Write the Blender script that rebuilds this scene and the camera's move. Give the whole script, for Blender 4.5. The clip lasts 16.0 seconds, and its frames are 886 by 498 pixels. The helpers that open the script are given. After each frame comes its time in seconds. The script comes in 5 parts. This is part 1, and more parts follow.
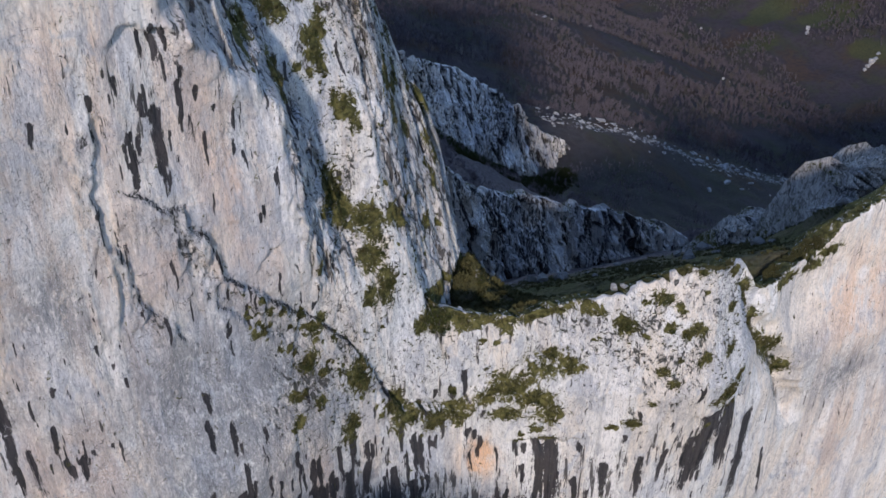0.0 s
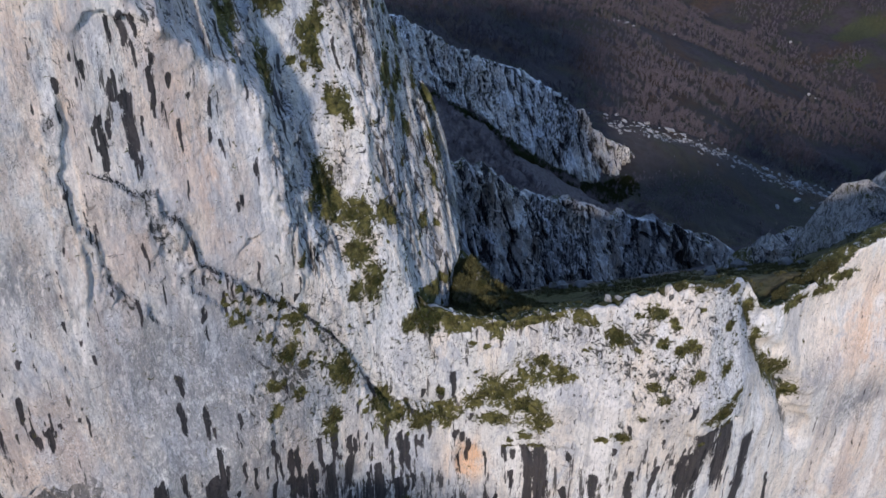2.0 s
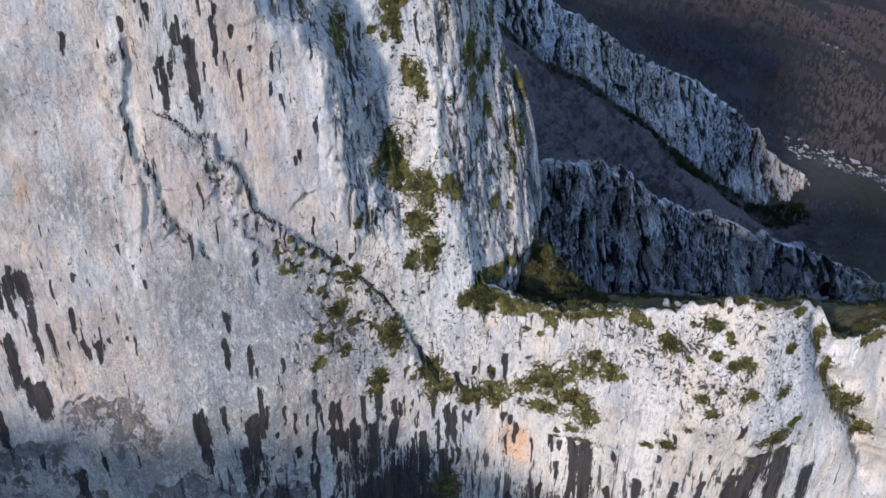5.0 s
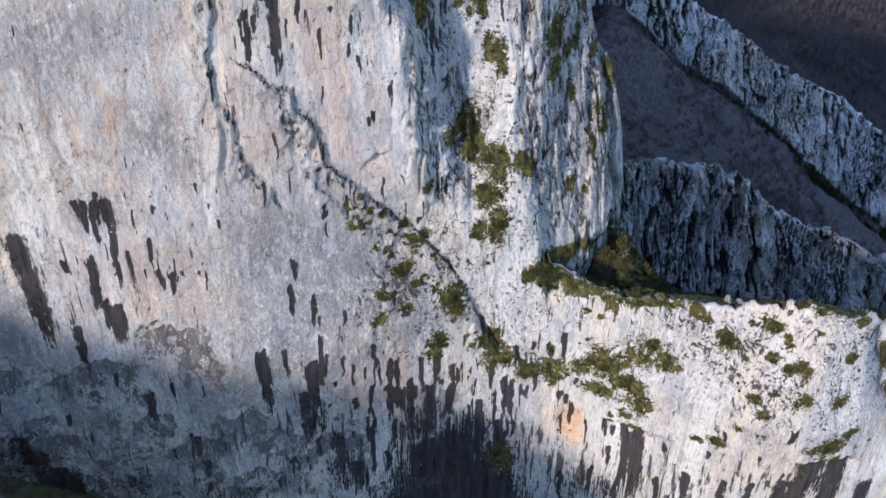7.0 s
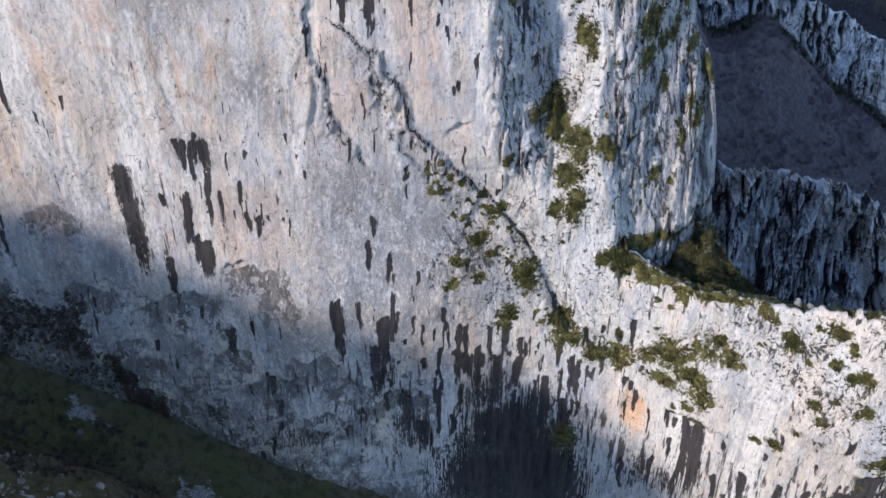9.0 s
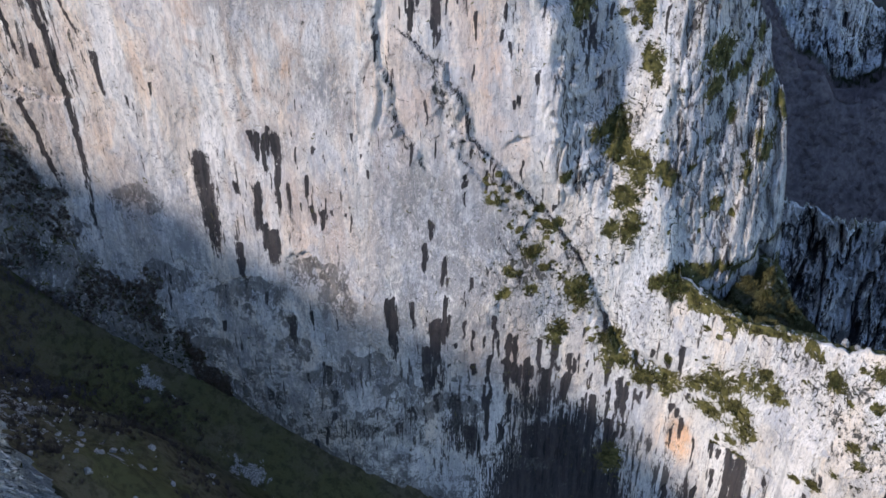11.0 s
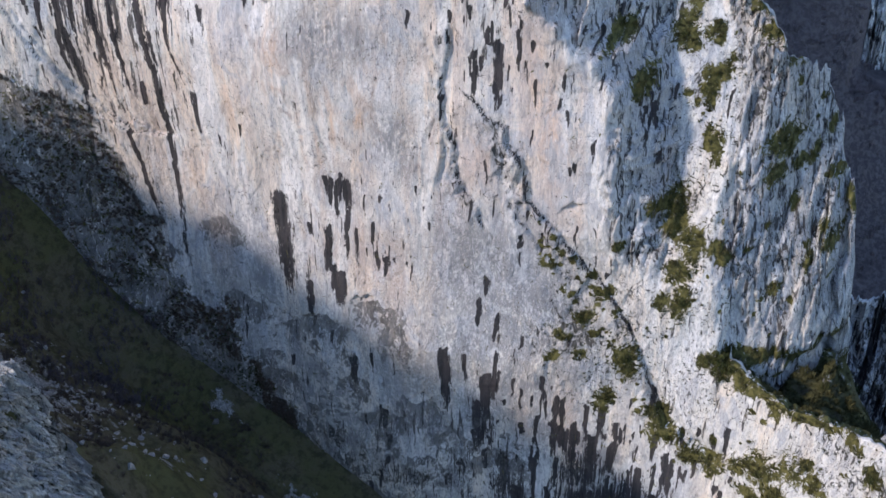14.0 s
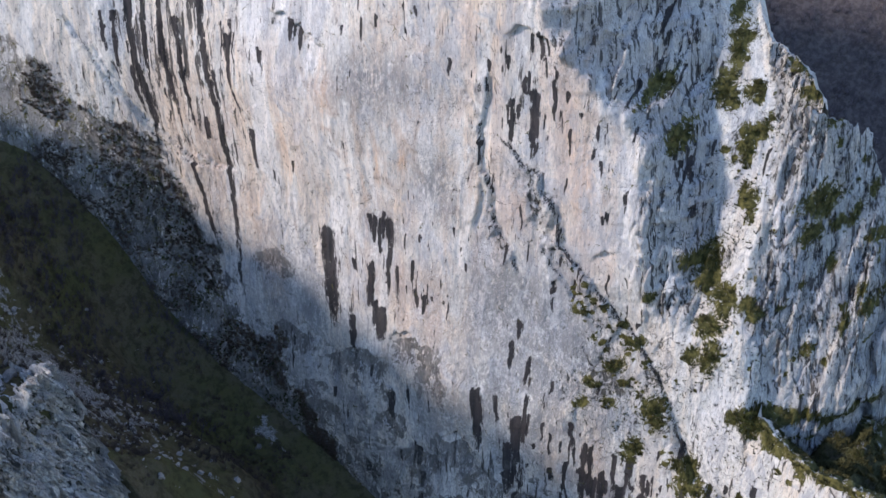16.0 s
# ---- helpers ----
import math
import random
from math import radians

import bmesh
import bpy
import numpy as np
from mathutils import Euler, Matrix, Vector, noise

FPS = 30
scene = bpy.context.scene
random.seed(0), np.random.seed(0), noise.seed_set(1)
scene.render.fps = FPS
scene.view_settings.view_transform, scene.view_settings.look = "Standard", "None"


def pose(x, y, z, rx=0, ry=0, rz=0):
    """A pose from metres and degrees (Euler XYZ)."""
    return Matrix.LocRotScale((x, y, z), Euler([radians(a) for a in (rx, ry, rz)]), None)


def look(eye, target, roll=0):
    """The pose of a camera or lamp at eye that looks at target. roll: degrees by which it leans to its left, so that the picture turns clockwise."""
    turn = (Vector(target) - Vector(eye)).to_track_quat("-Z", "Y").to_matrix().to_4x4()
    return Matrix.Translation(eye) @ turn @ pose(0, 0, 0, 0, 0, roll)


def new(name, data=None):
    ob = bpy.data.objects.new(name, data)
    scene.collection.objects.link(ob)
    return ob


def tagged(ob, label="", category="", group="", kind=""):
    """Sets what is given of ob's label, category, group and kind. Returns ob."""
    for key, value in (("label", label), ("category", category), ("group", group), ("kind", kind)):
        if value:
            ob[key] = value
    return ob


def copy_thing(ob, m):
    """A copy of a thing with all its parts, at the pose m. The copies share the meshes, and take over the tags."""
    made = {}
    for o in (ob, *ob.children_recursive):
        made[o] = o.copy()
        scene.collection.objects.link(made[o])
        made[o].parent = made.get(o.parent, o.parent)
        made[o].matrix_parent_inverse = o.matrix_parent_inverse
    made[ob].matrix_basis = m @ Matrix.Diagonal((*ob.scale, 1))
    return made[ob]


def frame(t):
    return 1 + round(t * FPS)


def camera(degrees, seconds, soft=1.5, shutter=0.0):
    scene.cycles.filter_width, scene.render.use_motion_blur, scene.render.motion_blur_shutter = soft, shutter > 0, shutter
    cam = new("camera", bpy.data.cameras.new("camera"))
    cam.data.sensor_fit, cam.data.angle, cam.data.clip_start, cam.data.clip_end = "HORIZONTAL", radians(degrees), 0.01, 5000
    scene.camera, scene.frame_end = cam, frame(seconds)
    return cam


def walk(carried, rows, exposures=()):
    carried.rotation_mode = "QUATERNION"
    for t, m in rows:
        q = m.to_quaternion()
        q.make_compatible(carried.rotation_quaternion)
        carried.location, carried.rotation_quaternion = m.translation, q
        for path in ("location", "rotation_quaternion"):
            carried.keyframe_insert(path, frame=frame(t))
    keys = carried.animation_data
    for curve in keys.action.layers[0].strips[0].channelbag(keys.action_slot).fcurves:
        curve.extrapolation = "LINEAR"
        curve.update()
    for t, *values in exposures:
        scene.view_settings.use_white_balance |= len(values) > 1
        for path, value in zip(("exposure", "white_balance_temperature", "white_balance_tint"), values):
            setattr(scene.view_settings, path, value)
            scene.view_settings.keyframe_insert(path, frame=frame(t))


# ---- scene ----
EXPOSURES = [(0.0, 0.57, 6150, 14), (3.0, 0.68, 6150, 14), (7.0, 0.92, 6150, 14), (16.0, 0.88, 6150, 14)]
cam = camera(44.149, 16.0)
walk(cam, [
    (0.0, pose(-68.622, -137.390, 110.756, 52.479, 0.206, -32.544)),
    (0.5, pose(-65.156, -139.397, 110.734, 52.467, 0.145, -31.100)),
    (1.0, pose(-61.584, -141.376, 110.743, 52.457, 0.083, -29.719)),
    (1.5, pose(-58.004, -143.332, 110.750, 52.452, 0.038, -28.397)),
    (2.0, pose(-54.427, -145.307, 110.824, 52.454, -0.015, -27.054)),
    (2.5, pose(-50.812, -147.195, 110.810, 52.456, -0.063, -25.650)),
    (3.0, pose(-47.323, -149.303, 110.770, 52.456, -0.083, -23.812)),
    (5.5, pose(-31.605, -161.914, 110.374, 52.356, -0.056, -12.066)),
    (6.0, pose(-28.474, -164.594, 110.582, 52.280, -0.080, -9.647)),
    (6.5, pose(-25.193, -167.057, 110.559, 52.230, -0.083, -7.504)),
    (7.0, pose(-21.904, -169.668, 110.543, 52.210, -0.075, -5.024)),
    (7.5, pose(-18.513, -172.220, 110.545, 52.203, -0.057, -2.454)),
    (8.0, pose(-15.058, -174.575, 110.523, 52.201, -0.073, 0.056)),
    (8.5, pose(-11.550, -176.788, 110.542, 52.169, -0.115, 2.516)),
    (9.0, pose(-7.820, -179.084, 110.615, 52.175, -0.086, 4.928)),
    (11.5, pose(13.259, -186.916, 110.998, 54.383, 0.017, 15.576)),
    (12.0, pose(17.372, -187.957, 110.940, 54.649, 0.043, 17.343)),
    (12.5, pose(21.694, -188.750, 110.966, 55.112, 0.058, 19.143)),
    (13.0, pose(26.029, -189.399, 110.756, 56.095, 0.077, 20.884)),
    (13.5, pose(30.201, -189.961, 110.542, 57.271, 0.070, 22.580)),
    (14.0, pose(34.225, -190.510, 110.349, 58.793, 0.066, 24.201)),
    (14.5, pose(38.314, -190.921, 110.124, 59.900, 0.026, 25.720)),
    (15.0, pose(42.509, -191.174, 110.050, 60.649, 0.019, 27.245)),
    (15.5, pose(46.904, -191.197, 109.896, 61.393, 0.016, 29.000)),
    (16.0, pose(51.120, -191.167, 109.811, 62.116, -0.001, 30.769)),
], EXPOSURES)
# ---- end of walk ----

# ---- world, sun ----
SUN_DIR = Vector((0.60, 0.70, -0.525)).normalized()      # the way the light travels
world = bpy.data.worlds.new("sky")
scene.world = world
world.use_nodes = True
wn = world.node_tree.nodes
wn.clear()
sky = wn.new("ShaderNodeTexSky")
sky.sky_type = "NISHITA"
sky.sun_disc = False
sky.sun_elevation = math.asin(-SUN_DIR.z)
sky.sun_rotation = math.atan2(-SUN_DIR.x, -SUN_DIR.y)
sky.altitude = 1200
sky.dust_density = 0.5
sky.ozone_density = 2.2
back = wn.new("ShaderNodeBackground")
back.inputs["Strength"].default_value = 0.15
out = wn.new("ShaderNodeOutputWorld")
world.node_tree.links.new(sky.outputs[0], back.inputs[0])
world.node_tree.links.new(back.outputs[0], out.inputs[0])
sun = new("sun", bpy.data.lights.new("sun", "SUN"))
sun.data.energy = 2.3
sun.data.angle = radians(3.5)
sun.data.color = (1.0, 0.87, 0.74)
sun.matrix_world = look((0, 0, 300), Vector((0, 0, 300)) + SUN_DIR)

# ---- relief: smooth noise and the forms of the mountain ----


def lattice(ix, iy, iz, seed):
    """A repeatable number from 0 to 1 for each point of a whole-numbered lattice."""
    h = (ix * 374761393 + iy * 668265263 + iz * 2147483647 + seed * 974634777) & 0xFFFFFFFF
    h = ((h ^ (h >> 13)) * 1274126177) & 0xFFFFFFFF
    return ((h ^ (h >> 16)) & 0xFFFFFF) / float(0xFFFFFF)


def vnoise(x, y, z=0.0, seed=0):
    """Smooth value noise from -1 to 1."""
    x, y, z = np.broadcast_arrays(np.asarray(x, float), np.asarray(y, float), np.asarray(z, float))
    fx, fy, fz = np.floor(x), np.floor(y), np.floor(z)
    ix, iy, iz = fx.astype(np.int64), fy.astype(np.int64), fz.astype(np.int64)
    u, v, w = x - fx, y - fy, z - fz
    u, v, w = (t * t * t * (t * (t * 6 - 15) + 10) for t in (u, v, w))
    flat = not np.any(fz) and not np.any(w)
    tot = 0
    for dx in (0, 1):
        for dy in (0, 1):
            for dz in ((0,) if flat else (0, 1)):
                k = (u if dx else 1 - u) * (v if dy else 1 - v) * ((w if dz else 1 - w) if not flat else 1)
                tot = tot + k * lattice(ix + dx, iy + dy, iz + dz, seed)
    return tot * 2 - 1


def fbm(x, y, seed=0, octaves=4, gain=0.5):
    tot, amp = 0, 1.0
    for i in range(octaves):
        tot = tot + amp * vnoise(x * 2 ** i + 17.3 * i, y * 2 ** i - 9.1 * i, 0.0, seed + i)
        amp *= gain
    return tot


def ridged(x, y, seed=0, octaves=4):
    tot, amp = 0, 1.0
    for i in range(octaves):
        tot = tot + amp * (1 - 2 * np.abs(vnoise(x * 2 ** i + 5.7 * i, y * 2 ** i + 3.1 * i, 0.0, seed + i)))
        amp *= 0.5
    return tot


def step(a, b, v):
    t = np.clip((v - a) / (b - a), 0, 1)
    return t * t * (3 - 2 * t)


def curve(xs, ys, v):
    """A soft curve through a few stations."""
    w = (max(xs) - min(xs)) / (len(xs) * 6.0)
    return (np.interp(v - w, xs, ys) + np.interp(v, xs, ys) * 2 + np.interp(v + w, xs, ys)) / 4


def plan(stations, levels):
    """A wall given by its plan lines: levels {height: depth at each station}. Returns depth(x, z)."""
    zs = sorted(levels)
    rows = [levels[z] for z in zs]

    def depth(x, z):
        d = np.array([curve(stations, r, x) for r in rows])
        out_ = d[0] + 0 * z
        for j in range(len(zs) - 1):
            t = np.clip((z - zs[j]) / (zs[j + 1] - zs[j]), 0, 1)
            out_ = out_ + (d[j + 1] - d[j]) * t
        return out_
    return depth


FACE_X = (-170, -140, -120, -100, -75, -50, -35, -20, -8, 4, 14, 24, 36, 48, 60, 70, 80, 95, 115, 170)
face_plan = plan(FACE_X, {
    -110: (-39, -33, -29, -25, -21, -17.5, -15.5, -14, -13, -12, -13, -17, -23, -30, -34, -33, -30, -29, -31, -35),
    -60: (-42, -35, -30, -25, -21.8, -22.4, -18.6, -14.6, -12.4, -11.7, -12.2, -15.2, -23.7, -31.7, -35, -34.4, -31.6, -28.4, -30.7, -36),
    -42: (-44, -35, -30.5, -25.3, -23, -21.7, -18.8, -15.6, -12.2, -9.3, -10.5, -14.1, -23.1, -33.5, -37.8, -34.7, -29, -23.6, -27, -35),
    -28: (-45, -34, -27.1, -23.8, -22.7, -22.9, -19.5, -15.4, -10.6, -6.8, -7, -11.1, -16.3, -27.5, -33.5, -30.3, -26.5, -24, -27, -35),
    -10: (-47, -34, -24.4, -23.7, -22.8, -20, -15.7, -10.1, -5.9, -4, 0, -2, -10, -17, -24, -25, -24, -23, -25.5, -35),
    10: (-48, -35, -25, -24.5, -21.6, -18.7, -14.2, -7.8, 1.2, 4.6, 7, 9, 9, 9, 9, 9, 9, 0, -20, -35),
    35: (-46, -35, -27.9, -25.3, -25, -17.7, -14.9, -8.6, 9, 16, 17, 18, 18, 18, 18, 18, 18, 0, -15, -36),
    70: (-42, -33, -27.5, -22.7, -19.5, -21.2, -19, -4, 14, 27, 34, 37, 37, 37, 37, 37, 37, 0, -4, -37)})
flank_plan = plan((5, 12, 18, 24, 30, 36, 44), {
    -60: (-20, -8, -1, 6.9, 14.2, 22, 30),
    -30: (-11, -4, 1, 6, 16, 27, 40),
    -5: (-1, 3, 10, 15, 25, 36.6, 52.4),
    15: (1.2, 8, 18, 27, 36, 48, 62),
    40: (4, 16, 28, 40, 52, 63, 78)})


def face_crest(x):
    # western heights lie above the view, set to shade the ridges behind
    return np.interp(x, (-170, -60, -20, -12, -7, 0, 6, 12.5, 13.3, 15.5, 20, 28, 36, 44, 52, 58, 70, 75, 79, 86, 97, 104, 116, 170),
                     (230, 150, 110, 72, 57, 46, 43, 36, -22.5, -23.2, -25, -26.5, -25, -23, -20.5, -17.5, -21, -25, -33, -35, -33.5, -27.5, -23.5, -8))


def flank_crest(x):
    return np.interp(x, (4, 10.5, 16.6, 22.8, 27.3, 31, 33, 34, 35.5, 37, 44), (46, 38, 30, 20.5, 8, -1, -10, -20, -33, -45, -75))


def foot(x):
    """The height of the ground along the foot of the wall."""
    return np.interp(x, (-260, -190, -150, -138, -125, -111, -98, -85, -75, -50, 0, 40, 170), (45, 34, 12, -4, -27, -39, -50, -57, -65, -80, -110, -150, -165))


def brow(x):
    """The height of the spur that stands over the gully, opposite the wall; its unseen western part is raised to cast
    shade.
    """
    return np.interp(x, (-300, -240, -215, -190, -170, -140, -115, -95, -78, -66, -50, -20, 200), (150, 130, 112, 88, 64, 31, 14, 8, 5, -12, -50, -110, -170))


def ground_height(x, y):
    wall = face_plan(x, np.full_like(x, -40.0))
    d = wall - y
    up = 0.74 * np.clip((d - 14) / 54, 0, 1) + 0.26 * step(65, 73, d)
    low = foot(x)
    # the rise behind the western spur is out of view, added to shade the gully
    front = low - 4 * np.exp(-((d - 16) / 10) ** 2) + (brow(x) - low) * up + np.interp(x, (-142, -94), (0.9, -0.55)) * np.maximum(0, np.minimum(d - 86, np.interp(x, (-142, -94), (60, 600))))
    front = front + 4 * step(10, 40, d) * fbm(x / 22, y / 22, 31, 4) + 2.2 * step(62, 72, d) * ridged(x / 8, y / 11, 37, 4)
    ledge = np.interp(x + 0.39 * (y + 92), (-87, -82.8, -81, -79.4, -76.6, -70, -55), (60, 10, 0, -13, -33, -55, -95))
    front = np.minimum(front, ledge + 80 * step(-90, -84, y))
    front = np.maximum(front, -260)
    s = -31 - 0.78 * (y + 12) - 0.25 * np.maximum(0, x - 60)
    s = s + 9 * np.exp(-((x - 160) / 15) ** 2 - ((y - 12) / 17) ** 2) * (1 + 0.25 * ridged(x / 7, y / 7, 39, 3))
    s = s + (19 + 5 * ridged(x / 6, y / 6, 47, 3)) * np.exp(-((x - 31) / 12) ** 2 - ((y - 22) / 20) ** 2)
    far = np.maximum(x, -150)
    p = -142 - 0.48 * np.minimum(far, 1080) + 0.22 * np.maximum(0, far - 1250) - 0.02 * np.abs(y - 600)
    p = p + 26 * np.exp(-((x - 440) / 140) ** 2 - ((y - 392) / 80) ** 2) + 0.25 * np.maximum(0, y - 1300)
    p = p + np.interp(x, (-100, 0, 40, 150), (190, 158, 98, 45)) * (1 - step(150, 310, x)) * np.exp(-((y - 330) / 60) ** 2)
    k = 12.0
    behind = k * np.logaddexp(s / k, p / k)
    behind = behind + (8 * fbm(x / 130, y / 130, 41, 4) + 1.5 * fbm(x / 12, y / 12, 43, 3)) * step(20, 120, y)
    rear = np.maximum(wall, face_plan(x, np.full_like(x, -24.0)))
    behind = np.minimum(behind, face_crest(x) - np.interp(x, (36, 60), (0.5, 1.5)) - np.interp(x, (36, 60), (0.18, 0.3)) * np.maximum(0, y - rear))
    t = step(rear + 2, rear + 7, y)
    return front * (1 - t) + behind * t + 0.5 * fbm(x / 4, y / 4, 45, 3)
# ---- end of relief ----


def grid(name, pts, masks=None, smooth=True, tear=None):
    """A mesh over a lattice of points (rows, columns, 3), with soft masks painted on it: name -> value at each point."""
    n, m = pts.shape[:2]
    me = bpy.data.meshes.new(name)
    idx = np.arange(n * m).reshape(n, m)
    quads = np.stack([idx[:-1, :-1], idx[:-1, 1:], idx[1:, 1:], idx[1:, :-1]], -1).reshape(-1, 4)
    if tear:
        hz = pts[..., 2].ravel()[quads]
        quads = quads[np.maximum(np.abs(hz[:, 0] - hz[:, 1]), np.abs(hz[:, 2] - hz[:, 3])) < tear]
    me.vertices.add(n * m)
    me.vertices.foreach_set("co", np.ascontiguousarray(pts, np.float32).ravel())
    me.loops.add(quads.size)
    me.loops.foreach_set("vertex_index", quads.ravel().astype(np.int32))
    me.polygons.add(len(quads))
    me.polygons.foreach_set("loop_start", np.arange(0, quads.size, 4, dtype=np.int32))
    me.polygons.foreach_set("use_smooth", np.full(len(quads), smooth))
    for key, value in (masks or {}).items():
        at = me.attributes.new(key, "FLOAT", "POINT")
        at.data.foreach_set("value", np.ascontiguousarray(np.broadcast_to(value, (n, m)), np.float32).ravel())
    me.update(calc_edges=True)
    me.validate()
    return me


# ---- materials ----
def material(name):
    mat = bpy.data.materials.new(name)
    mat.use_nodes = True
    nt = mat.node_tree
    return mat, nt, nt.nodes["Principled BSDF"]


class Nodes:
    """Short words for the few node kinds in use."""

    def __init__(self, nt):
        self.nt = nt
        self.place = nt.nodes.new("ShaderNodeTexCoord").outputs["Object"]

    def link(self, a, b):
        self.nt.links.new(a, b)

    def put(self, sock, v):
        if isinstance(v, (int, float, tuple)):
            sock.default_value = v
        else:
            self.link(v, sock)

    def scaled(self, sx, sy, sz):
        n = self.nt.nodes.new("ShaderNodeMapping")
        self.link(self.place, n.inputs["Vector"])
        n.inputs["Scale"].default_value = (sx, sy, sz)
        return n.outputs[0]

    def noise(self, where, scale, detail=4.0, rough=0.55, warp=0.0):
        n = self.nt.nodes.new("ShaderNodeTexNoise")
        self.link(where, n.inputs["Vector"])
        n.inputs["Scale"].default_value = scale
        n.inputs["Detail"].default_value = detail
        n.inputs["Roughness"].default_value = rough
        n.inputs["Distortion"].default_value = warp
        return n.outputs["Fac"]

    def cells(self, where, scale):
        n = self.nt.nodes.new("ShaderNodeTexVoronoi")
        self.link(where, n.inputs["Vector"])
        n.inputs["Scale"].default_value = scale
        return n.outputs["Distance"]

    def math(self, op, a, b=0.0, c=0.0):
        n = self.nt.nodes.new("ShaderNodeMath")
        n.operation = op
        for i, v in enumerate((a, b, c)):
            self.put(n.inputs[i], v)
        return n.outputs[0]

    def ramp(self, v, lo, hi, a=0.0, b=1.0):
        n = self.nt.nodes.new("ShaderNodeMapRange")
        n.interpolation_type = "SMOOTHSTEP"
        self.put(n.inputs["Value"], v)
        for key, val in (("From Min", lo), ("From Max", hi), ("To Min", a), ("To Max", b)):
            n.inputs[key].default_value = val
        return n.outputs[0]

    def mix(self, fac, a, b):
        n = self.nt.nodes.new("ShaderNodeMix")
        n.data_type = "RGBA"
        self.put(n.inputs[0], fac)
        for sock, v in ((n.inputs[6], a), (n.inputs[7], b)):
            self.put(sock, (*v, 1.0) if isinstance(v, tuple) else v)
        return n.outputs[2]

    def mask(self, key):
        n = self.nt.nodes.new("ShaderNodeAttribute")
        n.attribute_name = key
        return n.outputs["Fac"]

    def chance(self):
        return self.nt.nodes.new("ShaderNodeObjectInfo").outputs["Random"]

    def island(self):
        return self.nt.nodes.new("ShaderNodeNewGeometry").outputs["Random Per Island"]

    def bump(self, height, strength, distance, bsdf):
        n = self.nt.nodes.new("ShaderNodeBump")
        n.inputs["Strength"].default_value = strength
        n.inputs["Distance"].default_value = distance
        self.link(height, n.inputs["Height"])
        self.link(n.outputs[0], bsdf.inputs["Normal"])


PALE, CREAM, COOL, WARM = (0.645, 0.63, 0.595), (0.73, 0.63, 0.515), (0.44, 0.45, 0.475), (0.70, 0.45, 0.28)


def limestone(name, masks=True, tone=1.0, pitted=0.8, coarse=1.0):
    """Weathered limestone: pale calcite, cream and blue-grey washes, black water streaks, pockets and moss; its masks
    also carry painted shade.
    """
    mat, nt, b = material(name)
    n = Nodes(nt)
    here = n.scaled(1, 1, 1)
    k = 1.0 / coarse
    pale, cream, cool = (tuple(c * tone for c in q) for q in (PALE, CREAM, COOL))
    pit_amount = n.mask("pit") if masks else pitted
    worn = n.math("MULTIPLY_ADD", pit_amount, 0.6, 0.35)
    # broad fields of cream and blue-grey, drawn out downwards
    field = n.noise(n.scaled(1, 1, 0.45), 0.045 * k, 9, 0.60, 0.9)
    wash = n.noise(n.scaled(1, 1, 0.10), 0.16 * k, 9, 0.62, 0.5)
    cloud = n.noise(n.scaled(1, 1, 0.6), 0.22 * k, 9, 0.66, 0.8)
    run = n.noise(n.scaled(1, 1, 0.06), 0.8 * k, 8, 0.64, 0.2)
    fine = n.noise(n.scaled(1, 1, 0.55), 1.5 * k, 8, 0.72, 0.6)
    grain = n.noise(here, 5.0 * k, 5, 0.7)
    col = n.mix(n.ramp(n.math("ADD", field, n.math("MULTIPLY", n.math("SUBTRACT", wash, 0.5), 0.9)), 0.50, 0.58, 0, 0.65), pale, cream)
    col = n.mix(n.ramp(n.math("ADD", field, n.math("MULTIPLY", n.math("SUBTRACT", cloud, 0.5), 0.8)), 0.475, 0.40, 0, 0.9), col, cool)
    col = n.mix(n.ramp(wash, 0.53, 0.62, 0, 0.55), col, tuple(c * 0.85 for c in cool))
    col = n.mix(n.ramp(wash, 0.45, 0.38, 0, 0.6), col, tuple(c * tone for c in (0.80, 0.775, 0.75)))
    col = n.mix(n.ramp(cloud, 0.54, 0.66, 0, 0.65), col, tuple(c * 0.72 for c in cool))
    col = n.mix(n.ramp(run, 0.53, 0.66, 0, 0.40), col, tuple(c * 0.62 for c in cool))
    col = n.mix(n.ramp(run, 0.46, 0.36, 0, 0.35), col, tuple(c * tone for c in (0.78, 0.75, 0.72)))
    col = n.mix(n.ramp(fine, 0.42, 0.30, 0, 0.5), col, tuple(c * tone for c in (0.82, 0.80, 0.78)))
    if masks:
        ochre = n.math("MULTIPLY", n.mask("ochre"), n.ramp(n.math("ADD", cloud, wash), 0.86, 1.10, 0.25, 1.0))
        col = n.mix(ochre, col, WARM)
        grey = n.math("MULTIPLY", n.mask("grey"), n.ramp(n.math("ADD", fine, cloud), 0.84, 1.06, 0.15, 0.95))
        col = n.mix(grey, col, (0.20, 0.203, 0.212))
    col = n.mix(n.math("MULTIPLY", n.ramp(fine, 0.52, 0.68, 0, 0.75), worn), col, (0.23, 0.23, 0.24))
    col = n.mix(n.ramp(grain, 0.52, 0.72, 0, 0.32), col, (0.25, 0.25, 0.26))
    hatch = n.noise(n.scaled(1, 1, 0.16), 3.2 * k, 6, 0.72, 0.4)
    col = n.mix(n.ramp(hatch, 0.52, 0.64, 0, 0.55), col, (0.26, 0.265, 0.28))
    col = n.mix(n.ramp(hatch, 0.46, 0.32, 0, 0.40), col, tuple(c * tone for c in (0.84, 0.80, 0.76)))
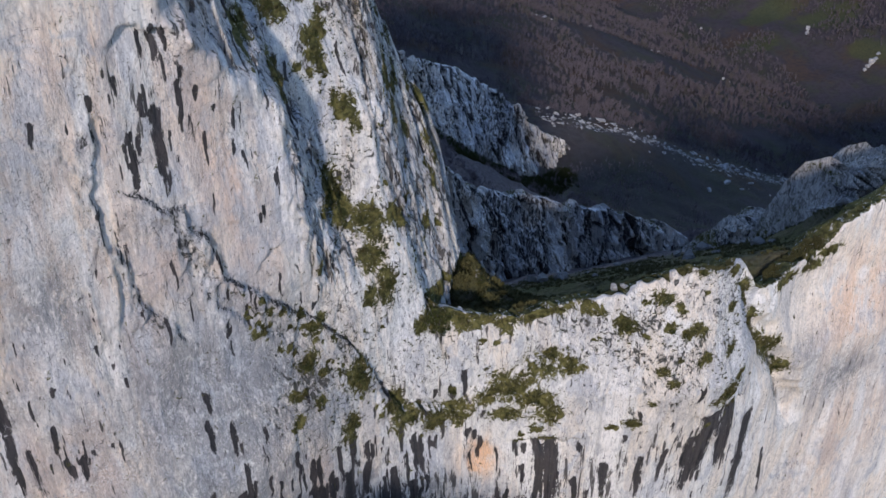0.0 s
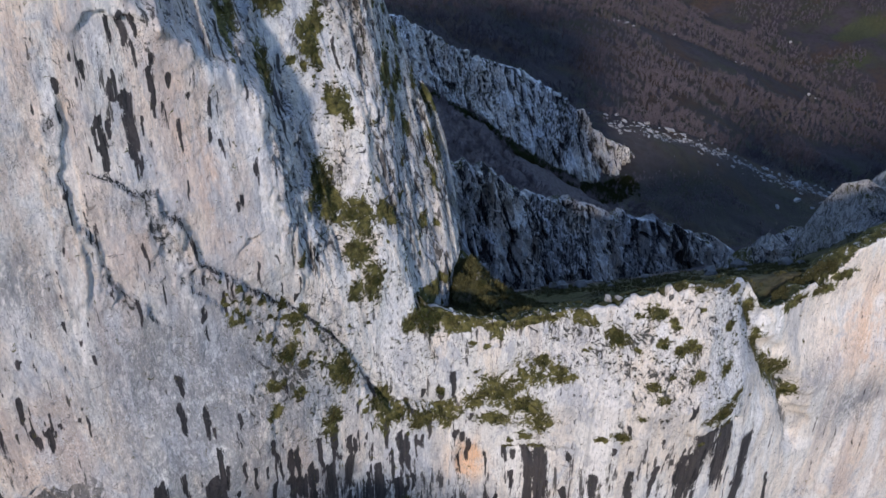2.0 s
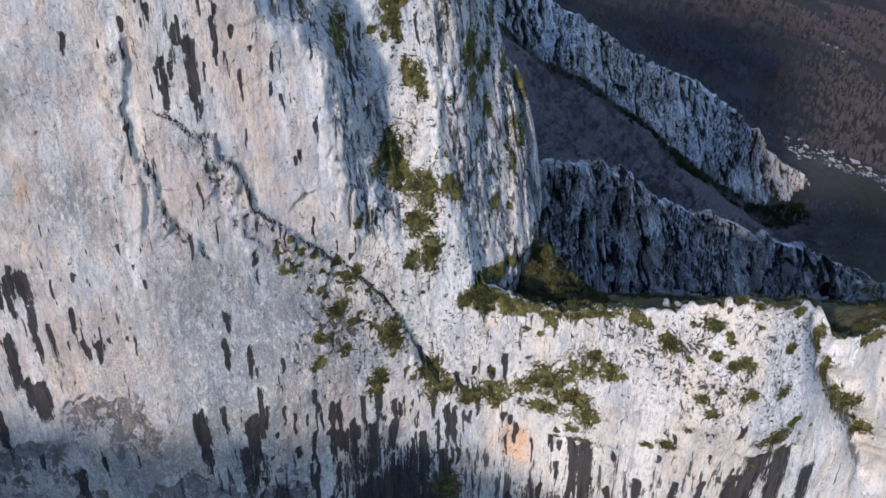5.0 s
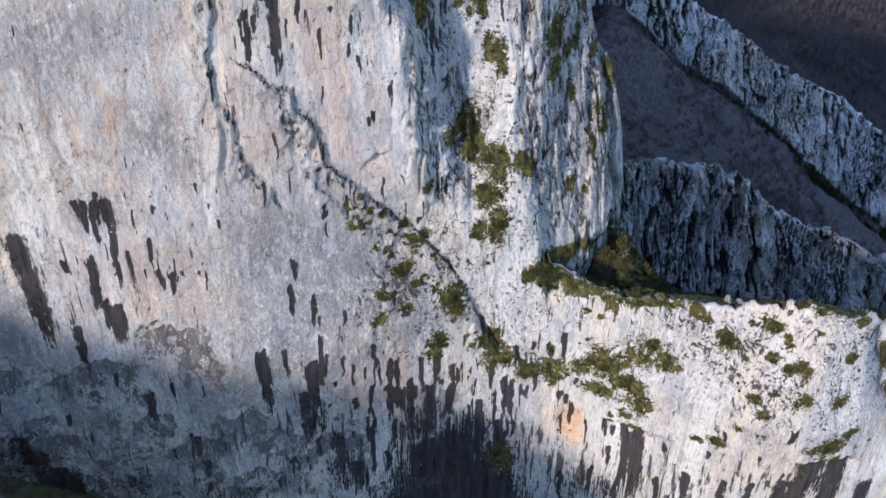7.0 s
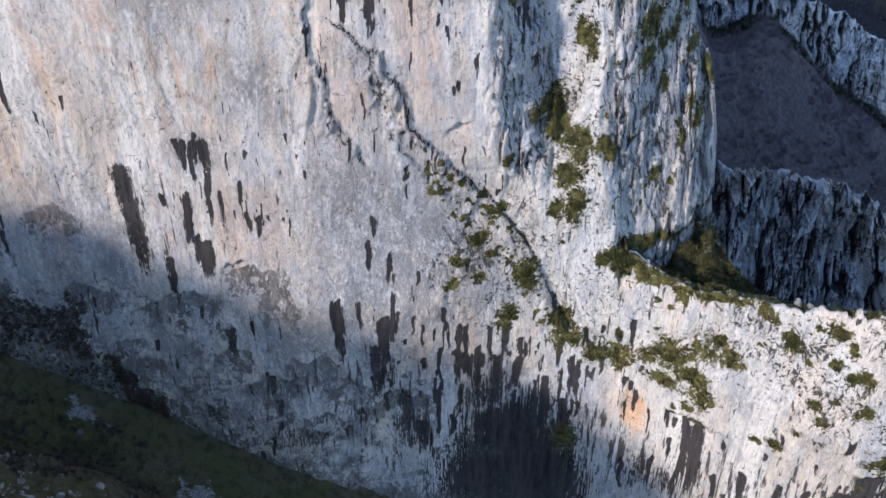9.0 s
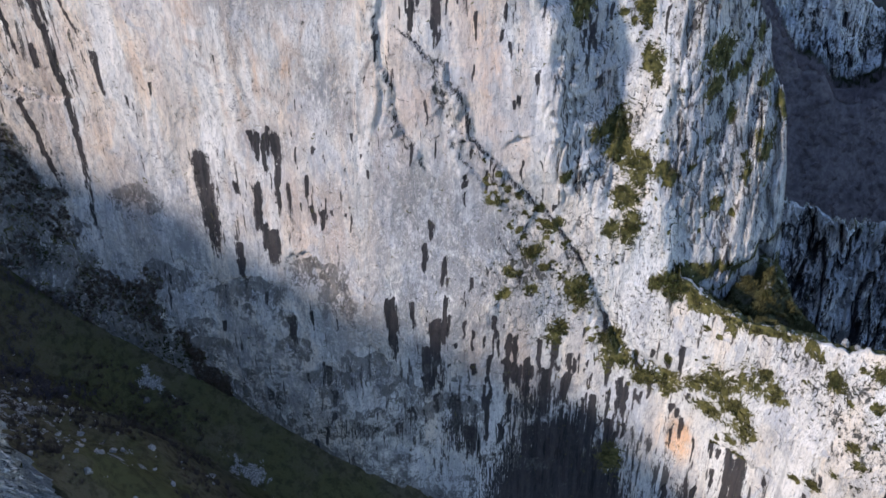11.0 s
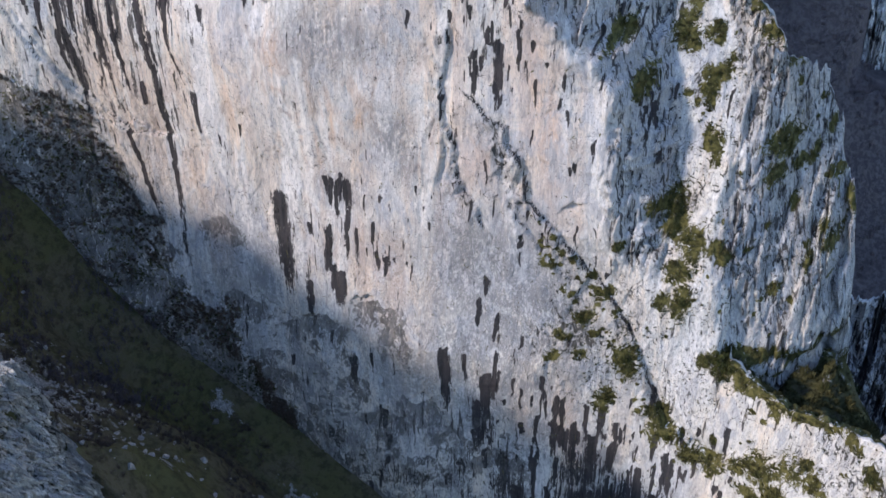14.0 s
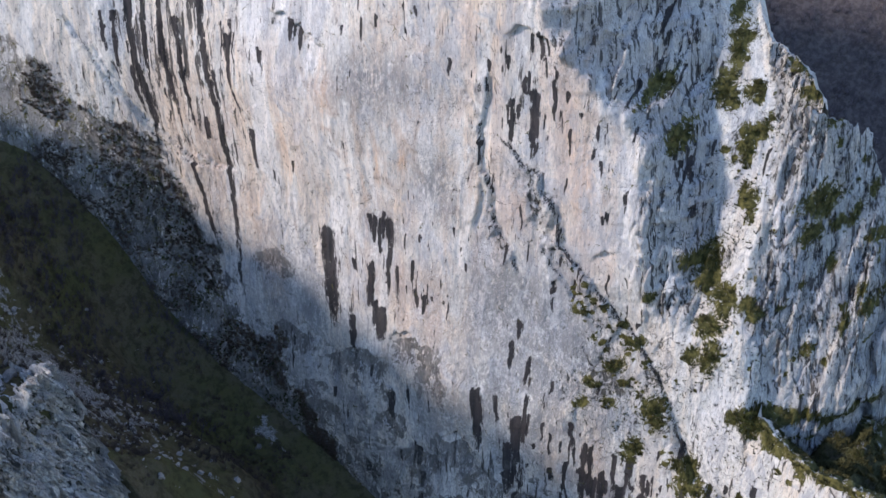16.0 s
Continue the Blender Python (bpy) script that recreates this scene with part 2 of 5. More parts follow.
    if masks:
        col = n.mix(n.math("MULTIPLY", n.mask("pale"), n.ramp(run, 0.35, 0.6, 0.9, 0.3)), col, (0.84, 0.79, 0.72))
    tick = n.noise(n.scaled(1, 1, 0.7), 2.6 * k, 7, 0.74, 1.4)
    area = n.ramp(n.noise(here, 0.09 * k, 5, 0.65), 0.42, 0.62, 0.0, 0.035)
    col = n.mix(n.ramp(n.math("ADD", tick, area), 0.605, 0.635, 0, 0.8), col, (0.12, 0.12, 0.125))
    col = n.mix(n.ramp(n.math("SUBTRACT", tick, area), 0.400, 0.350, 0, 0.5), col, tuple(c * tone for c in (0.88, 0.87, 0.85)))
    # short level cracks
    level = n.noise(n.scaled(0.35, 0.35, 1.6), 0.9 * k, 7, 0.70, 0.8)
    col = n.mix(n.ramp(level, 0.655, 0.675, 0, 0.85), col, (0.10, 0.10, 0.105))
    # long thin fractures, broken here and there
    split = n.math("ABSOLUTE", n.math("SUBTRACT", n.noise(n.scaled(1, 1, 0.5), 0.085 * k, 7, 0.62, 1.2), 0.5))
    broken = n.ramp(n.noise(here, 0.13 * k, 4, 0.6), 0.50, 0.58)
    col = n.mix(n.math("MULTIPLY", n.ramp(split, 0.0040, 0.0015), n.math("MULTIPLY", broken, 0.8)), col, (0.085, 0.083, 0.085))
    # pockets, gathered in clusters, a few of them drawn out downwards
    cluster = n.ramp(n.noise(n.scaled(1, 1, 0.8), 0.14 * k, 5, 0.65), 0.36, 0.62, 0.2, 1.2)
    holes = n.math("MULTIPLY", pit_amount, cluster)
    slitn = n.noise(n.scaled(1, 1, 0.55), 0.62 * k, 9, 0.72, 1.1)
    slits = n.ramp(n.math("ADD", slitn, n.math("MULTIPLY", holes, 0.13)), 0.650, 0.685)
    speckn = n.noise(n.scaled(1, 1, 0.50), 1.9 * k, 6, 0.70, 0.8)
    specks = n.ramp(n.math("ADD", speckn, n.math("MULTIPLY", holes, 0.14)), 0.675, 0.715, 0, 0.85)
    col = n.mix(specks, col, (0.11, 0.108, 0.105))
    col = n.mix(n.math("MULTIPLY", slits, 0.92), col, (0.060, 0.060, 0.056))
    if masks:
        fibre = n.math("MULTIPLY", n.math("SUBTRACT", n.noise(n.scaled(1, 1, 0.035), 3.0, 7, 0.74), 0.5), 2.6)
        frag = n.math("MULTIPLY", n.math("SUBTRACT", n.noise(n.scaled(1, 1, 0.5), 1.6, 8, 0.76), 0.5), 1.2)
        dark = n.ramp(n.math("ADD", n.math("ADD", n.mask("dark"), fibre), frag), 0.44, 0.58)
        dripn = n.noise(n.scaled(1, 1, 0.08), 0.85, 7, 0.70)
        drip = n.ramp(n.math("ADD", dripn, n.math("MULTIPLY", n.mask("drip"), 0.19)), 0.640, 0.675)
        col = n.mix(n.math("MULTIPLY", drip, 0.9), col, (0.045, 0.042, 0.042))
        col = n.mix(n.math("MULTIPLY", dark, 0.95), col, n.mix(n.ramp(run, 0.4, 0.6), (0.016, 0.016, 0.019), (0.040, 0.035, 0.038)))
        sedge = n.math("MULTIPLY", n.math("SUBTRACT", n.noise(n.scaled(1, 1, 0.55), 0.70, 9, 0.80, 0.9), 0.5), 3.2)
        soil_shade = n.ramp(n.math("ADD", n.mask("soil_shade"), sedge), 0.46, 0.60)
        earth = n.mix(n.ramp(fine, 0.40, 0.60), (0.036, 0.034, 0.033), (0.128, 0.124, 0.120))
        col = n.mix(n.math("MULTIPLY", soil_shade, n.ramp(cloud, 0.35, 0.6, 0.9, 0.6)), col, earth)
        gedge = n.math("MULTIPLY", n.math("SUBTRACT", n.noise(n.scaled(1, 1, 0.8), 0.75, 9, 0.80, 0.8), 0.5), 4.6)
        green = n.ramp(n.math("ADD", n.mask("green"), gedge), 0.52, 0.60)
        turf = n.mix(n.ramp(n.noise(here, 0.7, 6, 0.7), 0.35, 0.65), (0.034, 0.036, 0.014), (0.135, 0.125, 0.045))
        col = n.mix(green, col, turf)
    n.link(col, b.inputs["Base Color"])
    b.inputs["Roughness"].default_value = 0.95
    b.inputs["Specular IOR Level"].default_value = 0.12
    h = n.math("ADD", n.math("MULTIPLY", n.noise(n.scaled(1, 1, 0.4), 1.0 * k, 9, 0.70, 0.6), 0.9), n.math("MULTIPLY", n.noise(n.scaled(1, 1, 0.6), 3.0 * k, 6, 0.7), 0.3))
    h = n.math("ADD", h, n.math("ADD", n.math("MULTIPLY", n.cells(n.scaled(1, 1, 0.5), 0.6 * k), 0.30), n.math("MULTIPLY", n.cells(n.scaled(1, 1, 0.6), 1.9 * k), 0.24)))
    h = n.math("ADD", h, n.math("MULTIPLY", n.math("ADD", tick, hatch), 0.35))
    h = n.math("SUBTRACT", n.math("MULTIPLY", h, n.math("MULTIPLY_ADD", pit_amount, 0.60, 0.34)), n.math("MULTIPLY", slits, 0.45))
    n.bump(h, 1.0, 0.6 * coarse, b)
    return mat


rock_mat = limestone("limestone")
loose_mat = limestone("loose_limestone", masks=False, tone=0.30, pitted=0.9)
slab_mat = limestone("bare_limestone", masks=False, tone=0.6, pitted=0.7)


def turf_material(name):
    """Hill ground: green turf, brown heath, pale leaf litter under the woods, and bare stone."""
    mat, nt, b = material(name)
    n = Nodes(nt)
    here = n.scaled(1, 1, 1)
    a = n.noise(here, 0.045, 6, 0.65)
    c = n.noise(here, 0.5, 6, 0.7)
    d = n.noise(here, 2.6, 5, 0.7)
    col = n.mix(n.ramp(a, 0.42, 0.58), (0.112, 0.112, 0.052), (0.140, 0.122, 0.082))
    col = n.mix(n.ramp(c, 0.45, 0.62, 0, 0.6), col, (0.036, 0.032, 0.020))
    col = n.mix(n.ramp(d, 0.48, 0.64, 0, 0.6), col, (0.105, 0.105, 0.042))
    heath = n.mix(n.ramp(c, 0.42, 0.60), (0.120, 0.102, 0.104), (0.200, 0.170, 0.166))
    col = n.mix(n.mask("heath"), col, heath)
    e = n.noise(here, 0.022, 6, 0.7)
    litter = n.mix(n.ramp(e, 0.40, 0.62), (0.060, 0.051, 0.058), (0.052, 0.055, 0.037))
    litter = n.mix(n.ramp(n.noise(here, 0.011, 4, 0.6), 0.52, 0.62, 0, 0.7), litter, (0.080, 0.050, 0.038))
    litter = n.mix(n.ramp(n.noise(here, 0.16, 6, 0.75), 0.45, 0.62, 0, 0.75), litter, (0.040, 0.034, 0.036))
    col = n.mix(n.mask("wooded"), col, litter)
    col = n.mix(n.ramp(n.math("ADD", n.mask("meadow"), n.math("MULTIPLY", n.math("SUBTRACT", e, 0.5), 1.6)), 0.40, 0.75, 0, 0.75), col, n.mix(n.ramp(c, 0.4, 0.6), (0.040, 0.048, 0.022), (0.082, 0.092, 0.040)))
    stone_ = n.ramp(n.math("ADD", n.noise(n.scaled(1, 1, 0.6), 0.35, 7, 0.72), n.math("MULTIPLY", n.mask("stony"), 0.20)), 0.69, 0.735)
    col = n.mix(stone_, col, n.mix(n.ramp(d, 0.4, 0.62), (0.16, 0.16, 0.165), (0.46, 0.45, 0.43)))
    n.link(col, b.inputs["Base Color"])
    b.inputs["Roughness"].default_value = 1.0
    b.inputs["Specular IOR Level"].default_value = 0.1
    n.bump(n.math("ADD", c, n.math("MULTIPLY", d, 0.5)), 1.0, 1.2, b)
    return mat


ground_mat = turf_material("turf")


def leafy(name, low, high):
    mat, nt, b = material(name)
    n = Nodes(nt)
    col = n.mix(n.island(), low, high)
    col = n.mix(n.ramp(n.chance(), 0, 1, 0, 0.35), col, tuple(v * 0.6 for v in low))
    n.link(col, b.inputs["Base Color"])
    b.inputs["Roughness"].default_value = 0.85
    b.inputs["Specular IOR Level"].default_value = 0.2
    return mat


grass_mat = leafy("grass", (0.046, 0.047, 0.019), (0.135, 0.124, 0.052))
leaf_mat = leafy("evergreen_leaves", (0.022, 0.030, 0.010), (0.075, 0.080, 0.022))
twig_mat = leafy("bare_twigs", (0.066, 0.057, 0.066), (0.140, 0.121, 0.136))
heath_mat = leafy("purple_heath", (0.150, 0.126, 0.138), (0.280, 0.238, 0.246))
bark_mat = leafy("grey_bark", (0.07, 0.062, 0.056), (0.14, 0.13, 0.12))
brush_mat = leafy("dark_brush", (0.060, 0.048, 0.040), (0.150, 0.120, 0.104))
russet_mat = leafy("russet_leaves", (0.060, 0.035, 0.022), (0.120, 0.070, 0.040))


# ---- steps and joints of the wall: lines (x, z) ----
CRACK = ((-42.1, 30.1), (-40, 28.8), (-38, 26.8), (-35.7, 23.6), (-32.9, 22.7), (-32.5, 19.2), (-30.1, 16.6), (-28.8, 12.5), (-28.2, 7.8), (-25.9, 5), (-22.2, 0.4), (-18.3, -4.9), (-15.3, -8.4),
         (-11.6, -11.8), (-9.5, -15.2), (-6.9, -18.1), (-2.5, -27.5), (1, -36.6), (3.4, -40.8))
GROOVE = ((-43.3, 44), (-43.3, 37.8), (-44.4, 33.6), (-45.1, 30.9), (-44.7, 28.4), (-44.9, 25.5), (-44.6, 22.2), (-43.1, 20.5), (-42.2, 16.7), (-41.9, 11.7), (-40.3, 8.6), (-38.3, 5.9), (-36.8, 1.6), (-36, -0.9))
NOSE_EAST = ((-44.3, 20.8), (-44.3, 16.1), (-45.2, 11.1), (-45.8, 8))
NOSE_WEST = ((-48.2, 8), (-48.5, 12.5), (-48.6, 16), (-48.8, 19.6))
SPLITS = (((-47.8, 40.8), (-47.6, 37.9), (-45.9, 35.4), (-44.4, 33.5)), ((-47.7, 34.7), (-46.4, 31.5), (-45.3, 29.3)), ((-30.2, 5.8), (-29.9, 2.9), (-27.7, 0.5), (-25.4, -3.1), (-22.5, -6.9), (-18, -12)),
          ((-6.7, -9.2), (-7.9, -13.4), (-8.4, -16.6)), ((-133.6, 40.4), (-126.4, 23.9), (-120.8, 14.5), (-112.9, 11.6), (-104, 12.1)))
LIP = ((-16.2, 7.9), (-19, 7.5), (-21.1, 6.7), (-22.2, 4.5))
LEDGE = ((-2, -34), (3.4, -40), (9.1, -44.5), (15.8, -44.1), (23.2, -40.6), (29.1, -36.7), (34, -34), (40, -30))
RAMP = ((-139.4, 45), (-135.2, 39), (-125.5, 22.6), (-114.9, 14), (-102, 11))
ROOFS = (((-89, 50.5), (-83.3, 48.1), (-77, 45.5)), ((-39, 51), (-34.9, 51.9), (-31, 51.7)), ((25, -54.8), (28.2, -55.5), (31.1, -54.6), (37, -53.4)), ((56, -49), (62, -50), (72, -52)),
         ((-62.8, -20.2), (-59.7, -18.6), (-56.6, -20.8), (-53, -25.4)), ((-49.6, -43), (-47, -42), (-45, -43.4), (-41.9, -46.9), (-39.1, -52)), ((-75.8, -26.1), (-71.9, -26.8), (-67.8, -25.9), (-64.5, -25.8)), ((-58.3, -46.9), (-55, -47.4), (-51.4, -48.3)), ((-34.6, -56), (-31.6, -53), (-30.4, -52.1), (-28.9, -56.9)), ((-87.3, -23.3), (-82.1, -26.1), (-77.5, -27.3)))
GULLY = ((96, -78), (91, -62), (84, -51), (76, -37), (74.5, -24))


# ---- marks on the wall: streaks (x, top, bottom, width), patches (x, z, half width, half height) ----
STREAKS_WEST = ((-99.3, 43.6, 32.9, 0.7), 
                 (-67.4, 8.0, 0.4, 0.7), (-66.3, 7.2, -2, 0.9), (-65.2, 8.6, 2, 0.6), (-68.5, -3.5, -16.3, 1.3), (-65.8, -14.1, -22.6, 1.9), (-72.6, -3.3, -5.9, 1.0), (-72.9, -17.4, -24.8, 1.1), (-63.5, -35.4, -43.7, 1.3), (-91.4, 41.8, 38.3, 0.9))
STREAKS_WEST += ((-64.3, 1.1, -12.1, 0.7), (-57.6, -8.1, -12.0, 0.8), (-55.6, -8.2, -12.8, 0.8), (-84.6, 48.8, 43.6, 0.9), (-83.3, 48.4, 44.6, 0.6), (-82.0, 47.8, 42, 0.8), (-96.3, 23.1, 15.0, 0.8), (-50.6, 45.2, 40.7, 0.6))
STREAKS_UPPER = ((-33.2, 51.4, 45.4, 0.9), (-34.7, 51.4, 47.0, 0.6), (-31.6, 50.3, 47.1, 0.6), (-35.7, 41.8, 39.0, 0.9),
                 (-30.7, 42.6, 34.7, 0.7), (-39.0, 46.6, 43.2, 0.6), (-42.9, 45.0, 42.7, 0.6), (-35.0, -10.6, -14.9, 1.0), (-36.0, -15.8, -22.1, 1.1), (-32.0, -19.0, -25.2, 0.9),
                 (-42.4, -27.4, -42.9, 1.7), (-37.9, -27.7, -36.8, 0.9), (-33.5, -32.8, -50.1, 2.2), (-31.3, -26.5, -41.5, 0.8), (-20.6, -37.5, -43.6, 0.6), (-18.5, -36.2, -49.3, 1.0), (-17.3, -36.8, -42.7, 0.8))
STREAKS_LOWER = ((-26.3, -22.5, -26.0, 0.6), (-21.6, -31.5, -35.9, 0.9), (-15.0, -43.0, -58.2, 1.1), (-9.0, -38.0, -47.1, 1.6), (-10.9, -46.2, -63.1, 2.6), (-6.3, -47.9, -57.7, 1.9),
                 (-0.4, -55.7, -72.9, 1.9), (3.9, -59.6, -72.0, 2.0), (6.0, -50.5, -59.2, 0.9), (-29.3, -55.5, -64.8, 2.5), (2.9, -52.0, -61.1, 0.8), (-78.9, -38.8, -41.7, 0.8), (-59.1, -33.3, -36.7, 0.7))
STREAKS_EAST = ((29.4, -56.9, -80, 1.4), (31.4, -55.8, -80, 2.0), (23.8, -70.4, -80, 0.9), (36.0, -67.0, -75, 1.2), (40.6, -62.3, -72, 1.0), (46.8, -60.3, -70, 1.2), (61.0, -49.9, -75, 4.6),
                (67.5, -51.6, -75, 5.0), (57.6, -57.1, -70, 3.0), (55.6, -41.2, -45.5, 1.2), (45.5, -46.6, -48.8, 0.6), (18.8, -54.6, -61.2, 0.9), (43.7, -53.2, -55.3, 0.6))
# long water runs: broken lines (x, z) and half width; pale washes likewise
RUNS_WEST = ((((-106.5, 49.9), (-105.1, 33.2), (-103.9, 17.6), (-103.0, 8.2), (-103.5, -6.4), (-103.8, -16.9)), 0.47), (((-115.6, 49.0), (-115.8, 39.3), (-115.1, 30.5), (-114.2, 20.5)), 0.47), (((-123.6, 48.4), (-122.9, 36.1), (-121.8, 25.6), (-121.7, 12.9)), 0.57), (((-112.0, 45.8), (-111.7, 37.4), (-111.3, 27.1), (-110.9, 21.8)), 0.36), (((-120.1, 48.6), (-119.9, 41.3), (-120.2, 32.4)), 0.36),
        (((-112.9, 11.6), (-111.3, 1.9), (-109.5, -8.0)), 0.42), (((-99.9, 43.6), (-99.3, 31.6), (-97.6, 24.8)), 0.21), (((-96.4, 23.0), (-95.4, 13.8)), 0.21), (((-79.5, 1.4), (-78.4, -10.1), (-77.7, -21.0)), 0.99), (((-68.8, 7.6), (-68.1, 3.8)), 0.42),
        (((-64.2, 7.2), (-63.7, 1.4)), 0.62), (((-68.1, -3.5), (-68.8, -14.1)), 0.42), (((-64.1, 0.0), (-64.4, -9.5)), 0.31), (((-67.4, -13.0), (-66.7, -21.4)), 0.42), (((-65.7, -14.7), (-66.3, -22.0)), 0.57),
        (((-73.5, -22.0), (-73.0, -29.4)), 0.31), (((-126.7, 45.7), (-127.0, 38.3), (-126.7, 31.9)), 0.31), (((-129.2, 45.6), (-129.0, 37.0)), 0.26))
RUNS_MIDDLE = ((((-38.4, 37.3), (-38.8, 27.7)), 0.47), (((-37.0, 36.6), (-37.1, 33.5)), 0.31), (((-34.2, 39.3), (-34.3, 32.5), (-34.5, 26.0)), 0.73), (((-32.5, 35.0), (-32.6, 32.1)), 0.26), (((-30.4, 38.3), (-30.6, 34.0)), 0.31),
        (((-42.8, -27.3), (-42.9, -33.9)), 0.42), (((-41.5, -29.3), (-41.8, -44.3)), 0.68), (((-34.1, -34.0), (-34.1, -41.9)), 0.62), (((-32.5, -35.3), (-32.6, -40.3)), 0.36), (((-35.4, -41.5), (-35.3, -54.5)), 1.04),
        (((-33.6, -46.8), (-34.8, -53.9)), 0.62), (((-18.2, -36.6), (-18.8, -46.9)), 0.36), (((-16.9, -37.4), (-16.9, -45.1)), 0.36), (((-15.9, -45.5), (-16.3, -52.3)), 0.52))
RUNS_LOW = ((((-12.3, -38.4), (-12.1, -48.4)), 0.52), (((-9.5, -41.4), (-9.4, -47.7)), 0.42), (((-6.0, -42.2), (-6.0, -47.1)), 0.62), (((5.3, -48.7), (4.6, -59.5)), 0.47), (((6.7, -48.8), (6.7, -60.3)), 0.42),
        (((-2.4, -54.5), (-1.5, -65.9)), 0.42), (((-0.2, -53.4), (1.0, -66.7)), 0.73), (((3.7, -61.1), (4.2, -67.6)), 0.52), (((2.4, -65.7), (2.8, -81.3)), 0.42), (((-18.7, -43.6), (-18.7, -53.8)), 0.83),
        (((29.0, -56.0), (30.3, -73.3)), 0.68), (((31.7, -55.7), (32.4, -73.4)), 0.94), (((21.9, -69.0), (22.9, -79.0)), 0.42), (((-14.1, -46.1), (-14.6, -57.8)), 0.52), (((-17.8, -54.1), (-18.3, -63.6)), 0.52))
RUNS_EAST = ((((62.8, -52.4), (60.3, -62.8), (57.5, -74.4)), 2.0), (((75.4, -62), (75.7, -74.3), (76.5, -91)), 1.8), (((52, -59.6), (51.8, -70.4)), 0.6), (((47.3, -62.8), (47.4, -73)), 0.6), (((40.3, -61.9), (40.9, -72.8)), 0.6), (((87, -81.5), (90.1, -100)), 0.5))
WASHES = ((((-71.5, 33.4), (-71.7, 21.0), (-71.7, 3.7)), 0.42), (((-73.8, 23.4), (-73.6, 12.7), (-72.6, -0.5)), 0.47), (((-71.6, 21.6), (-71.8, 7.5)), 0.62), (((-111.8, 32.3), (-112.0, 16.0)), 0.42), (((-115.9, 30.4), (-115.5, 11.0)), 0.36))
GREEN_TOWER = ((-14.5, 39.8, 1.1, 2.4), (-10.5, 30.6, 1.5, 2.8), (-6.1, 37.6, 2.2, 3.6), (-7.2, 51.7, 1.5, 2.9), (-5.2, 46.7, 2.5, 1.4), (1.1, 30.2, 2.6, 1.4), (0.3, 27.1, 1.4, 2.5), (2.8, 18.3, 1.8, 2.5), (8.2, 41.4, 1.5, 0.9),
                (10.4, 37.2, 2.2, 1.3), (15.5, 17.9, 2.9, 2.8), (15.4, 11.4, 1.7, 2.3), (-3.6, 5.3, 3.1, 2.0), (2.1, -0.5, 3.1, 2.7), (-1.0, 1.3, 2.6, 2.8), (1.3, -6.6, 2.9, 2.3), (3.5, -11.3, 1.9, 3.1), (-0.7, -12.7, 1.7, 2.3))
GREEN_TOWER += ((-5.8, -25.4, 2.3, 2.6), (2.7, -41.0, 2.1, 4.7), (-15.8, -18.1, 1.5, 1.2), (-14.6, -8.9, 0.9, 1.0), (-13.0, -12.4, 1.0, 1.2), (-20.0, -25.9, 1.5, 1.2), (-18.7, -22.1, 1.3, 1.1))
GREEN_LEDGE = ((1.0, -38.0, 2.1, 1.6), (4.8, -42.5, 2.9, 1.6), (9.7, -46.0, 2.9, 2.5), (14.8, -45.1, 2.9, 1.6), (20.2, -43.4, 2.5, 1.4), (24.4, -41.4, 3.4, 3.0), (28.4, -43.9, 3.5, 2.7),
               (23.6, -47.7, 3.3, 1.9), (30.6, -47.8, 2.6, 2.7), (28.9, -52.0, 1.3, 1.2), (34.9, -36.8, 2.5, 1.8), (33.0, -35.3, 1.7, 1.1), (36.3, -37.4, 1.2, 0.9), (14.1, -40.4, 1.0, 1.0),
               (44.5, -27.6, 1.8, 2.0), (51.6, -22.9, 2.2, 1.2), (54.0, -24.7, 0.8, 1.3), (51.5, -28.5, 1.3, 1.0), (54.3, -29.9, 1.0, 1.3), (48.5, -23.7, 0.9, 0.7))
GREEN_EAST = ((47.1, -29.9, 0.7, 0.8), (58.8, -18.4, 1.0, 0.9), (56.4, -36.3, 0.9, 0.9), (63.3, -46.2, 4.3, 1.8), (67.7, -44.5, 2.3, 1.2), (65.6, -28.0, 1.6, 1.0), (-14.3, -17.7, 1.3, 1.4), (-13.1, -21.1, 0.9, 0.8), (-17.8, -21.9, 0.7, 0.6),
               (-14.7, -25.2, 1.5, 1.1), (-6.9, -25.7, 1.7, 1.7), (-8.0, -35.7, 1.4, 2.0), (11.1, -23.9, 2.1, 2.2), (20.9, -26.5, 1.2, 0.9), (25.5, -28.3, 1.3, 1.5), (61.3, -18.6, 1.4, 0.8), (4.9, -70.2, 2.6, 4.4), (86.2, -52.8, 2.6, 3.8))
GREEN_EAST += ((91.2, -61.0, 2.3, 2.6), (97.3, -35.6, 3.8, 1.5), (101.3, -33.0, 3.5, 1.5), (79, -42, 1.6, 4.0), (76, -33, 1.4, 3.4), (83, -50, 1.6, 3.0), (88, -35, 4, 1.6), (80.5, -31, 2.5, 1.6), (14.3, -24.6, 2.8, 2.2),
               (17.6, -25.4, 2.6, 1.5), (21, -26.2, 2.0, 0.9), (32, -26.3, 2.4, 0.9), (40, -24.4, 1.8, 0.7))
